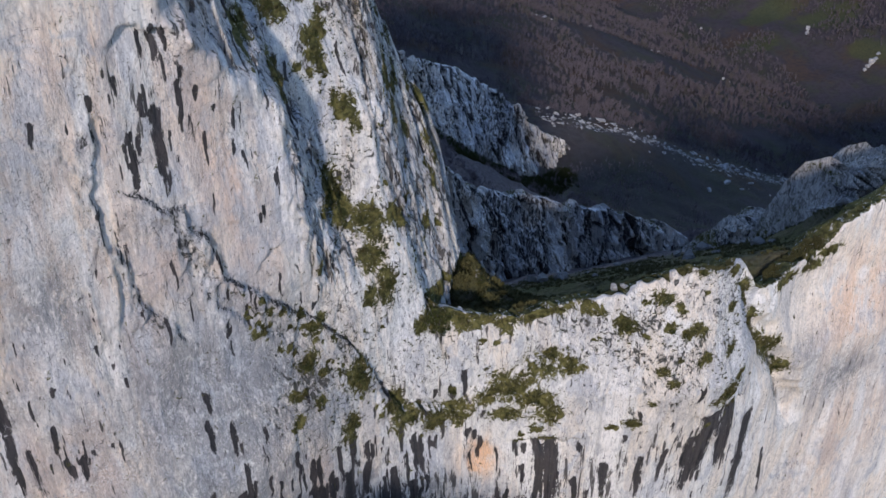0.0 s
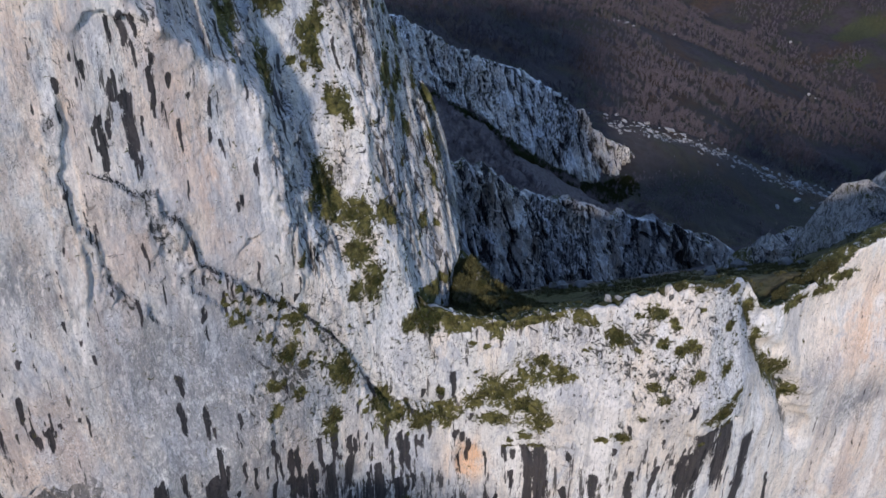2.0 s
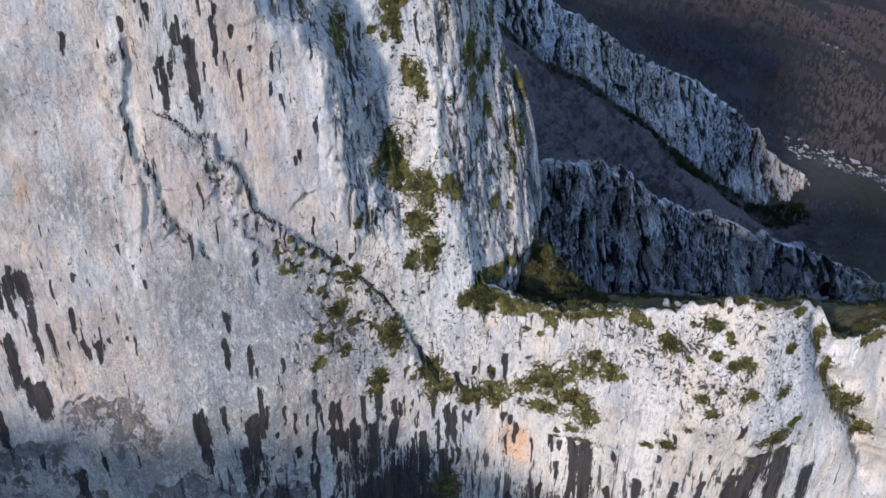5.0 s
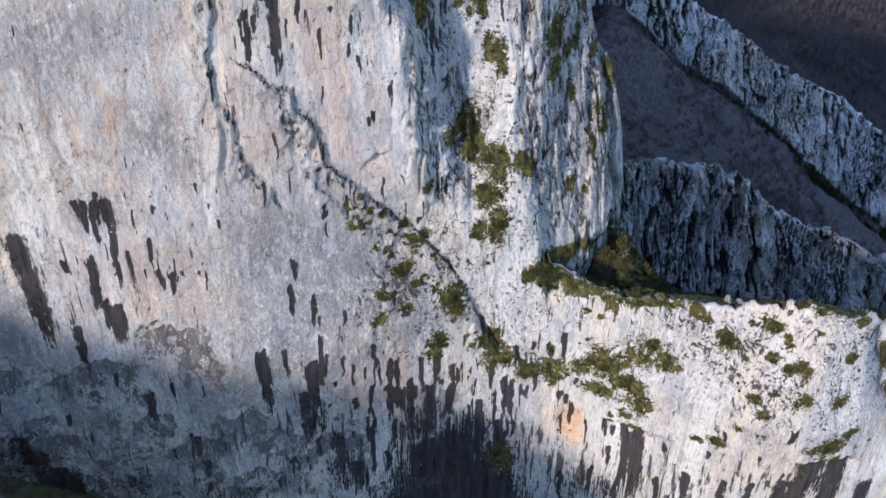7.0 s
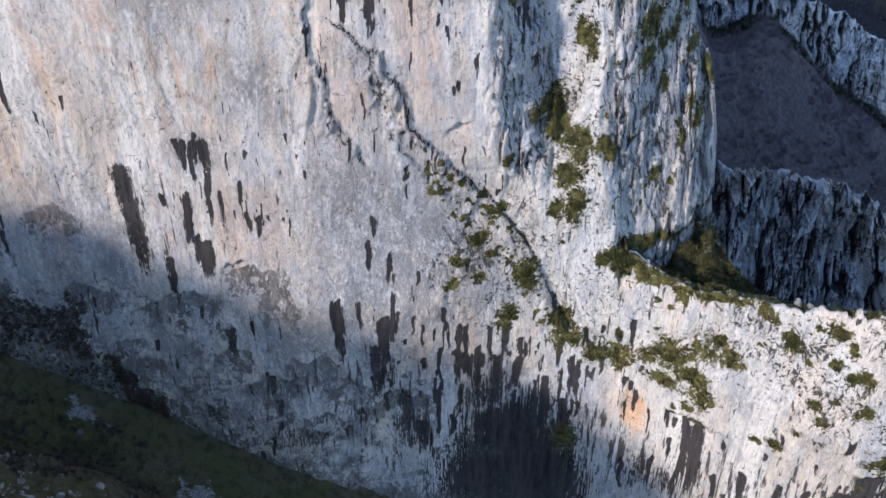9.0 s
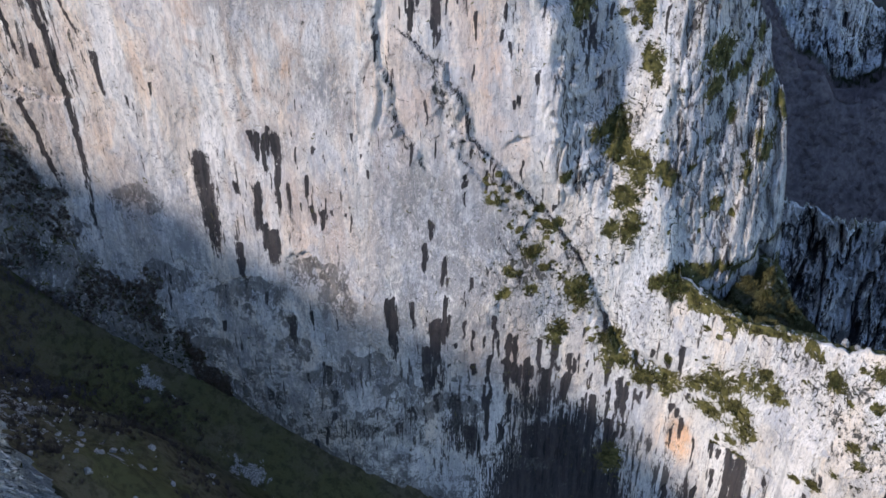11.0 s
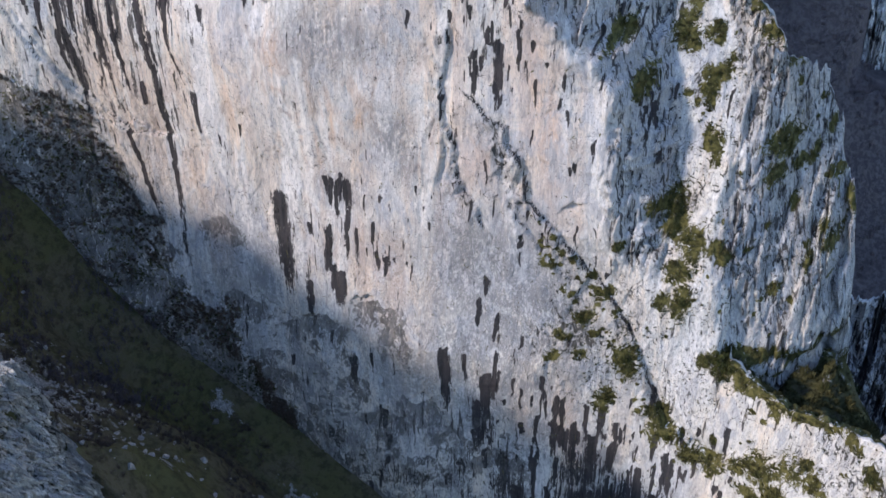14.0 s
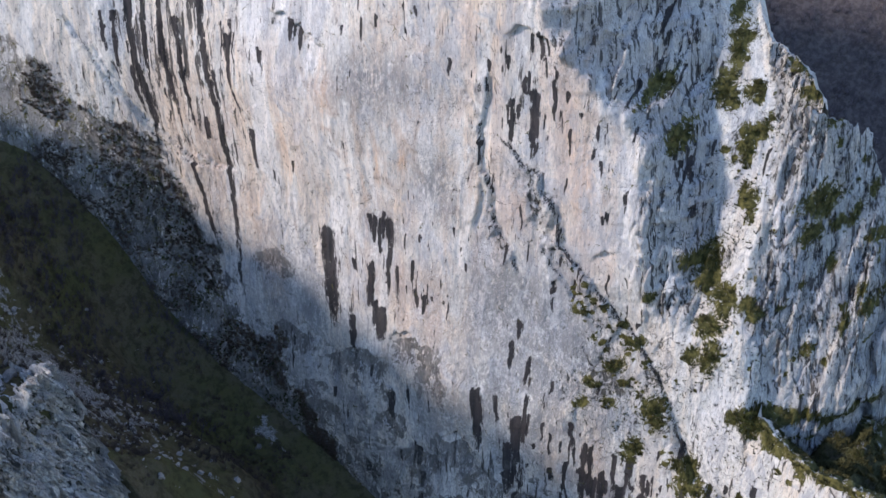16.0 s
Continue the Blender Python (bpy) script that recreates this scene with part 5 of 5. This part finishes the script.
# turf on the ledges
def turf_places(n, x0, x1, z0, z1, depth, crest, seed):
    r = np.random.default_rng(seed)
    x, z = r.uniform(x0, x1, n), r.uniform(z0, z1, n)
    keep = z < crest(x) - 0.3
    x, z = x[keep], z[keep]
    g = np.maximum.reduce([patch(s, x, z, 1.1) for s in (GREEN_TOWER, GREEN_LEDGE, GREEN_EAST, GREEN_SMALL, GREEN_SHOULDER)])
    g = np.maximum(g, 0.95 * np.exp(-((z - line_height(LEDGE, x) + 1.4) / 2.0) ** 2) * step(-2, 1, x) * step(39, 35, x))
    keep = (g > 0.3) & (g + 0.7 * fbm(x / 2.2, z / 2.2, 93, 5, 0.65) > 0.80)
    x, z = x[keep], z[keep]
    return np.stack([x, depth(x, z) - 0.05, z - 0.1], -1)


tufts = [grass_tuft(s) for s in range(5)]
spots = turf_places(60000, -24, 104, -75, 54, face_depth, face_crest, 3)
scatter("grass", tufts, spots, rng.uniform(0.45, 1.1, len(spots)), grass_mat, "olive green grass tufts on the limestone ledges", "grass", 11)
spots = turf_places(9000, 10, 40, -60, 40, flank_depth, flank_crest, 4)
scatter("grass", tufts, spots, rng.uniform(0.4, 1.0, len(spots)), grass_mat, "dark green tufts on the fluted flank", "grass", 12)
# low growth in the pockets of the white rock
px, pz = rng.uniform(-26, 72, 26000), rng.uniform(-50, 40, 26000)
want = (patch(PITTED, px, pz) > 0.3) & (patch(PITTED, px, pz) + 0.8 * fbm(px / 4, pz / 4, 94, 3) > 0.62) & (pz < face_crest(px) - 0.5) & (rng.random(26000) < 0.34)
px, pz = px[want], pz[want]
spots = np.stack([px, face_depth(px, pz) - 0.03, pz], -1)
scatter("pocket_plants", tufts, spots, rng.uniform(0.2, 0.75, len(spots)), leaf_mat, "small dark plants in pockets of the rock", "plants", 13)
gx_ = rng.uniform(15, 112, 4200)
back_ = rng.uniform(0.3, 6.0, 4200)
want = fbm(gx_ / 7, back_ / 4, 97, 3) > -0.05
gx_, back_ = gx_[want], back_[want]
gz_ = face_crest(gx_)
spots = np.stack([gx_, face_depth(gx_, gz_ - 0.4) + back_, gz_ - 0.35 - 0.38 * back_], -1)
scatter("grass", tufts, spots, rng.uniform(0.45, 1.0, len(spots)), grass_mat, "olive green grass along the crest of the saddle", "grass", 15)
hx, hy = rng.uniform(13, 46, 5200), rng.uniform(-16, 14, 5200)
want = (hy > face_plan(hx, hx * 0 - 26) + 2) & (fbm(hx / 5, hy / 5, 99, 3) > -0.3)
spots = np.stack([hx, hy, ground_height(hx, hy) - 0.1], -1)[want]
scatter("grass", tufts, spots, rng.uniform(0.5, 1.3, len(spots)), grass_mat, "tussocky green grass on the bench under the flank", "grass", 16)
# grass along the crest and down the slope behind the saddle
cx, cy = rng.uniform(14, 175, 9000), rng.uniform(-24, 60, 9000)
cz = ground_height(cx, cy)
want = (cy > face_plan(cx, cx * 0 - 28) + 9) & (fbm(cx / 9, cy / 9, 96, 3) > -0.15)
spots = np.stack([cx, cy, cz - 0.1], -1)[want]
scatter("grass", tufts, spots, rng.uniform(0.5, 1.2, len(spots)), grass_mat, "rough green grass on the slope behind the saddle", "grass", 14)


# ---- bare woods on the far hillside ----
tree_kinds = [bare_tree(s) for s in range(6)]


def woods(name, n, box, tall, clear, seed, mat, label):
    r = np.random.default_rng(seed)
    x, y = r.uniform(box[0], box[1], n), r.uniform(box[2], box[3], n)
    keep = clear(x, y)
    x, y = x[keep], y[keep]
    z = ground_height(x, y) - 0.3
    size = r.uniform(tall[0], tall[1], len(x)) * (0.8 + 0.3 * fbm(x / 60, y / 60, seed, 2))
    return scatter(name, tree_kinds, np.stack([x, y, z], -1), size, mat, label, "woods", seed)


def open_wood(x, y):
    meadow = fbm(x / 150, y / 150, 55, 3)
    band = (np.abs(y - 392) < 16) & (x < 720)
    beyond = y > np.where(x < 380, far_depth(x) + 30, 408 + 10 * fbm(x / 40, y * 0, 57, 2))
    return (meadow > -0.42) & ~band & beyond & (y < 560 + 0.62 * x)


woods("bare_woods", 26000, (150, 1420, 380, 1350), (6.5, 11.5), open_wood, 21, twig_mat, "leafless greyish purple winter woods on the hillside")
woods("pale_trees", 900, (600, 1400, 500, 1250), (10, 15), open_wood, 23, bark_mat, "pale grey bare trunks among the winter woods")
woods("russet_scrub", 2600, (380, 1300, 400, 900), (3, 6), lambda x, y: open_wood(x, y) & (fbm(x / 80, y / 80, 59, 3) > 0.25), 25, russet_mat, "russet brown scrub between the bare trees")
woods("bare_scrub", 5200, (-70, 420, 172, 345), (2.5, 5.5), lambda x, y: (y > near_depth(np.clip(x, 10, 266)) + 24) & (fbm(x / 40, y / 40, 61, 3) > -0.3), 27, heath_mat, "leafless brown scrub between the rock ridges")
woods("bare_scrub", 900, (-150, -101, -62, -27), (1.8, 4.2), lambda x, y: (fbm(x / 12, y / 12, 63, 3) > -0.35) & (y < face_plan(x, x * 0 - 20) - 1.0), 29, twig_mat, "leafless brown scrub at the foot of the wall")


def brush_clump(seed, stems=42):
    """A leafless shrub one metre high: a sheaf of fine stems."""
    r = np.random.default_rng(seed)
    out_ = []
    for k in range(stems):
        b, s = r.uniform(0, 2 * np.pi), r.uniform(0.1, 0.75)
        a = np.array([np.cos(b), np.sin(b), 0]) * r.uniform(0, 0.2)
        e = np.array([np.cos(b) * s, np.sin(b) * s, r.uniform(0.35, 1.0)])
        out_.append(sliver(a, e, r.uniform(0.04, 0.09), r))
    return np.array(out_)


clumps = [brush_clump(s) for s in range(4)]
def foot_brush(n, tall, mat, label, seed, thin):
    r = np.random.default_rng(seed)
    x = r.uniform(-150, -80, n)
    top, low = np.interp(x, [q[0] for q in SLOPE_EDGE], [q[1] for q in SLOPE_EDGE]), foot(x) - 3
    z = low + (top - low) * r.uniform(0, 1.2, n)
    keep = (fbm(x / 6, z / 6, seed, 4) > thin) & (top > low) & (top - z + 9 * fbm(x / 15, z / 15, 75, 6, 0.6) > 1)
    x, z = x[keep], z[keep]
    scatter("brush", clumps, np.stack([x, face_depth(x, z) - 0.25, z - 0.4], -1), r.uniform(tall[0], tall[1], len(x)), mat, label, "brush", seed)


foot_brush(5200, (0.4, 1.3), brush_mat, "brown leafless brush on the foot of the wall", 31, -0.15)
foot_brush(2200, (0.3, 0.9), leaf_mat, "low dark green growth on the foot of the wall", 32, 0.15)
bx_, by_ = rng.uniform(-150, -62, 3600), rng.uniform(-100, -30, 3600)
want = fbm(bx_ / 11, by_ / 11, 67, 3) > np.interp(bx_, (-110, -85), (-0.35, 0.12))
spots = np.stack([bx_, by_, ground_height(bx_, by_) - 0.2], -1)[want]
scatter("brush", clumps, spots, rng.uniform(0.6, 1.8, len(spots)), brush_mat, "low dark brush in the gully turf", "brush", 33)
bx_, by_ = rng.uniform(-70, 330, 7000), rng.uniform(175, 352, 7000)
want = (by_ > near_depth(np.clip(bx_, 10, 266)) + 20) & (fbm(bx_ / 30, by_ / 30, 69, 3) > -0.25)
spots = np.stack([bx_, by_, ground_height(bx_, by_) - 0.2], -1)[want]
scatter("brush", clumps, spots, rng.uniform(2.0, 4.5, len(spots)), heath_mat, "purplish brown leafless brush between the ridges", "brush", 35)

# a dark evergreen belt along the foot of the far ridge
bx_ = rng.uniform(30, 335, 5200)
by_ = far_depth(bx_) - 19 - 20 * rng.random(5200) ** 1.5 + 4 * fbm(bx_ / 20, bx_ * 0, 87, 3)
want = fbm(bx_ / 16, by_ / 10, 88, 3) > -0.35
spots = np.stack([bx_, by_, ground_height(bx_, by_) - 0.3], -1)[want]
scatter("evergreen_belt", clumps, spots, rng.uniform(1.8, 4.2, len(spots)), leaf_mat, "dark evergreen scrub along the foot of a rock ridge", "scrub", 37)


# ---- stones ----
def stone_mesh(seed, flat=0.7, cuts=14, mat=loose_mat):
    """A split block of limestone: a rough lump cut by a few planes."""
    bm = bmesh.new()
    bmesh.ops.create_icosphere(bm, subdivisions=3, radius=1.0)
    r = random.Random(seed)
    planes = []
    for _ in range(cuts):
        d = Vector((r.gauss(0, 1), r.gauss(0, 1), r.gauss(0, 0.8))).normalized()
        planes.append((d, r.uniform(0.38, 0.8)))
    for v in bm.verts:
        for d, h in planes:
            over = v.co.dot(d) - h
            if over > 0:
                v.co -= d * over * 0.93
        v.co += v.co.normalized() * 0.16 * noise.fractal(v.co * 2.6 + Vector((seed * 7.1, 0, 0)), 0.8, 2.0, 4)
        v.co.z *= flat
    me = bpy.data.meshes.new("stone")
    bm.to_mesh(me)
    bm.free()
    me.materials.append(mat)
    return me


stones = [stone_mesh(s, f) for s, f in ((1, 0.75), (2, 0.6), (3, 0.9), (4, 0.5), (5, 0.7), (6, 1.1))]
slabs = [stone_mesh(s, f, mat=slab_mat) for s, f in ((11, 0.75), (12, 0.6), (13, 0.9), (14, 0.5), (15, 0.7))]


def stone(name, x, y, size, label, group="", sink=0.3, z=None, stretch=(1, 1, 1), turn=None, kind=0, shapes=stones):
    ob = new(name, shapes[kind % len(shapes)])
    if z is None:
        z = float(ground_height(np.array([float(x)]), np.array([float(y)]))[0]) + size * (0.6 - sink)
    ob.matrix_basis = Matrix.Translation((x, y, z)) @ Euler((0, 0, random.uniform(0, 6.28) if turn is None else turn)).to_matrix().to_4x4() @ Matrix.Diagonal((size * stretch[0], size * stretch[1], size * stretch[2], 1))
    return tagged(ob, label, "boulder", group)


for i in range(120):                                   # a broken band of slabs runs on from the far ridge
    bx = 365 + 330 * (i / 76.0) ** 1.1 + random.uniform(-6, 6)
    by = 392 + random.choice((7, 7, 26)) * random.gauss(0, 1) + 12 * math.sin(bx / 45)
    stone("boulder", bx, by, random.choice((0.8, 1.1, 1.5, 2.2, 3.2)) * random.uniform(0.7, 1.2), "pale limestone slab sunk in brown heath", "slabs in a band along the hillside", 0.45, stretch=(1.9, 0.9, 0.8), kind=i, shapes=slabs)


def rubble(seed):
    """A broken stone one metre across, as loose triangles."""
    bm = bmesh.new()
    bmesh.ops.create_icosphere(bm, subdivisions=1, radius=1.0)
    r = random.Random(seed)
    for v in bm.verts:
        v.co *= r.uniform(0.6, 1.15)
        v.co.z *= 0.55
        v.co.x *= 1.5
    out_ = np.array([[tuple(v.co) for v in f.verts] for f in bm.faces])
    bm.free()
    return out_


r_ = np.random.default_rng(83)
rx_ = 360 + 420 * r_.random(520) ** 1.1
ry_ = 390 + 12 * np.sin(rx_ / 45) + r_.normal(size=520) * r_.choice((6, 6, 15), 520)
scatter("rubble", [rubble(q) for q in range(4)], np.stack([rx_, ry_, ground_height(rx_, ry_) + 0.1], -1), 0.4 + 1.3 * r_.random(520) ** 2, slab_mat, "pale limestone rubble among slabs on brown heath", "rubble", 84)
rx_, ry_ = r_.normal(-104, 13, 420), r_.normal(-72, 10, 420)
scatter("rubble", [rubble(q) for q in range(4)], np.stack([rx_, ry_, ground_height(rx_, ry_) + 0.05], -1), 0.15 + 0.6 * r_.random(420) ** 2.5, slab_mat, "grey limestone rubble on the dark gully slope", "rubble", 85)
for bx, by, bs in ((665, 821, 3.2), (674, 822, 2.4), (683, 818, 3.6), (692, 816, 2.0), (868, 807, 3.0), (860, 812, 1.8), (802, 871, 2.6), (1135, 989, 3.4), (1245, 871, 5.0), (1252, 876, 4.0), (1262, 884, 4.4), (1225, 741, 4.2),
                   (1236, 744, 6.0), (1247, 747, 6.6), (1258, 750, 6.0), (1268, 754, 5.0), (967, 777, 2.6), (975, 772, 1.8)):
    stone("boulder", bx, by, bs, "pale limestone outcrop among bare trees", "outcrops in the woods", 0.35, stretch=(1.6, 1, 0.8), turn=0.4, kind=int(bx), shapes=slabs)
for i in range(70):                                  # stony brow over the gully
    bx, by = random.gauss(-88, 13), random.gauss(-101, 9)
    if by > -92 or bx + 0.39 * (by + 92) > -84:
        continue
    stone("boulder", bx, by, random.choice((0.4, 0.5, 0.7, 0.9, 1.4)) * random.uniform(0.8, 1.3), "weathered grey limestone block on a grassy slope", "blocks on the stony brow", 0.5, stretch=(0.7, 1.7, 1.1), turn=random.gauss(0.5, 0.3), kind=i)
for i in range(58):                                   # stones in the turf below the brow
    bx, by = random.uniform(-130, -68), random.uniform(-84, -46)
    stone("boulder", bx, by, random.choice((0.25, 0.35, 0.5, 0.9)) * random.uniform(0.8, 1.3), "small grey limestone block in dark turf", "stones in the gully turf", 0.35, kind=i, shapes=slabs)
stone("boulder", -94, -34, 1.2, "grey block on the gully floor", sink=0.5, kind=4)
stone("boulder", 45.2, -18.9, 1.1, "white limestone block perched on the crest", "blocks perched on the crest", z=-22.4, kind=2, shapes=slabs)
stone("boulder", 47.4, -19.1, 0.9, "white limestone block perched on the crest", "blocks perched on the crest", z=-22.8, stretch=(1.5, 1, 0.8), kind=0, shapes=slabs)
for i in range(14):                                   # rocky hump behind the saddle
    bx, by = random.gauss(161, 9), random.gauss(16, 9)
    stone("boulder", bx, by, random.uniform(1.0, 3.2), "grey limestone block on a rocky hump", "blocks on the rocky hump", 0.55, stretch=(1.2, 1, 1.2), kind=i)
for i in range(26):
    bx, by = random.uniform(60, 200), random.uniform(15, 75)
    stone("boulder", bx, by, random.uniform(0.8, 3.0), "grey limestone block on a grassy slope", "blocks behind the saddle", 0.4, kind=i)


# ---- bushes ----
def bush_meshes(seed):
    r = np.random.default_rng(seed)
    stems, leaves = [], []
    for k in range(9):
        b = r.uniform(0, 2 * np.pi)
        e = np.array([np.cos(b) * r.uniform(0.2, 0.7), np.sin(b) * r.uniform(0.2, 0.7), r.uniform(0.4, 0.95)])
        stems.append(sliver(np.zeros(3), e, 0.07, r))
    for k in range(26):
        d = r.normal(size=3)
        d = d / np.linalg.norm(d)
        d[2] = abs(d[2]) * 0.9
        c = d * np.array([0.75, 0.75, 0.95]) * r.uniform(0.55, 1.0)
        for j in range(16):
            q = c + r.normal(size=3) * 0.17
            t = r.normal(size=3)
            t = t / np.linalg.norm(t) * r.uniform(0.07, 0.16)
            leaves.append(np.array([q, q + t, q + np.cross(t, r.normal(size=3)) + t * 0.3]))
    return triangles("branches", np.array(stems)), triangles("foliage", np.array(leaves))


def make_bush(seed):
    stems, leaves = bush_meshes(seed)
    root = new("bush")
    part("branches", stems, bark_mat, root)
    part("foliage", leaves, leaf_mat, root)
    return tagged(root, "dense dark green bush rooted on the limestone", "bush", "bushes on the cliff")


bush_kinds = [make_bush(s) for s in (3, 4, 5)]
BUSHES = ((10.7, -24.2, 1.7), (14.2, -41, 1.2), (-14.6, -8.9, 0.9), (-13, -12.4, 1.0), (-15.8, -18.4, 1.4), (-5.8, -26, 1.4), (-8, -36.5, 1.3), (11.5, -26, 0.8), (44.5, -28, 1.2),
           (54, -30, 1.0), (51.5, -28.8, 0.9), (58.8, -18.4, 0.9), (86.2, -53, 1.6), (89, -57.5, 1.4), (91.2, -61.4, 1.2), (-10.5, 30, 1.1), (1.1, 29.8, 1.0), (-6.1, 36.5, 1.2),
           (2.1, -1, 1.4), (-1, 0.6, 1.3), (3.5, -12, 1.1), (24.4, -42, 1.2), (28.4, -44.5, 1.3), (4.8, -43, 1.1))
BUSHES += ((12.4, -23.6, 1.5), (13.6, -23.4, 1.9), (15.2, -24.2, 1.3), (17.5, -24.8, 1.1), (14.6, -26.5, 0.8), (63, -46.5, 1.0), (67.5, -45, 0.9), (3.4, -6.5, 1.1), (-2.4, 4.6, 1.2),
           (1.2, 26.5, 1.0), (-5.3, 44, 1.2))
for i, (bx, bz, bs) in enumerate(BUSHES):
    by = float(face_depth(np.array([bx]), np.array([bz]))[0])
    spot = Matrix.Translation((bx, by - 0.1, bz - 0.3)) @ Matrix.Rotation(i * 2.1, 4, "Z")
    if i < len(bush_kinds):
        bush_kinds[i].matrix_basis = spot
        bush_kinds[i].scale = (bs, bs, bs)
    else:
        made = copy_thing(bush_kinds[i % 3], spot)
        made.scale = (bs, bs, bs)
for i, (bx, by, bs) in enumerate(((80.5, -17, 2.1), (84.5, -17, 1.3), (38.5, 31, 2.4), (36.5, 28, 1.8), (42, 33, 2.2), (47, 36, 1.6), (98, -14, 1.2), (104, -12, 1.4), (30, 3, 1.3), (33, 8, 1.5), (19, -5, 1.4), (23, -3, 1.1), (26, 0, 1.6), (28, -6, 0.9), (36, 2, 1.2), (40, -6, 0.8), (34, 14, 1.8), (31, 18, 1.4))):
    bz = float(ground_height(np.array([float(bx)]), np.array([float(by)]))[0])
    made = copy_thing(bush_kinds[i % 3], Matrix.Translation((bx, by, bz - 0.2)))
    made.scale = (bs, bs, bs)
for i, (bx, by, bz, bs) in enumerate(((12.9, -7.4, -25.2, 1.9), (13.3, -7.8, -26.8, 1.3), (13.0, -6.8, -23.4, 2.2))):
    made = copy_thing(bush_kinds[i], Matrix.Translation((bx, by, bz)) @ Matrix.Rotation(i * 1.3, 4, "Z"))
    made.scale = (bs, bs, bs)
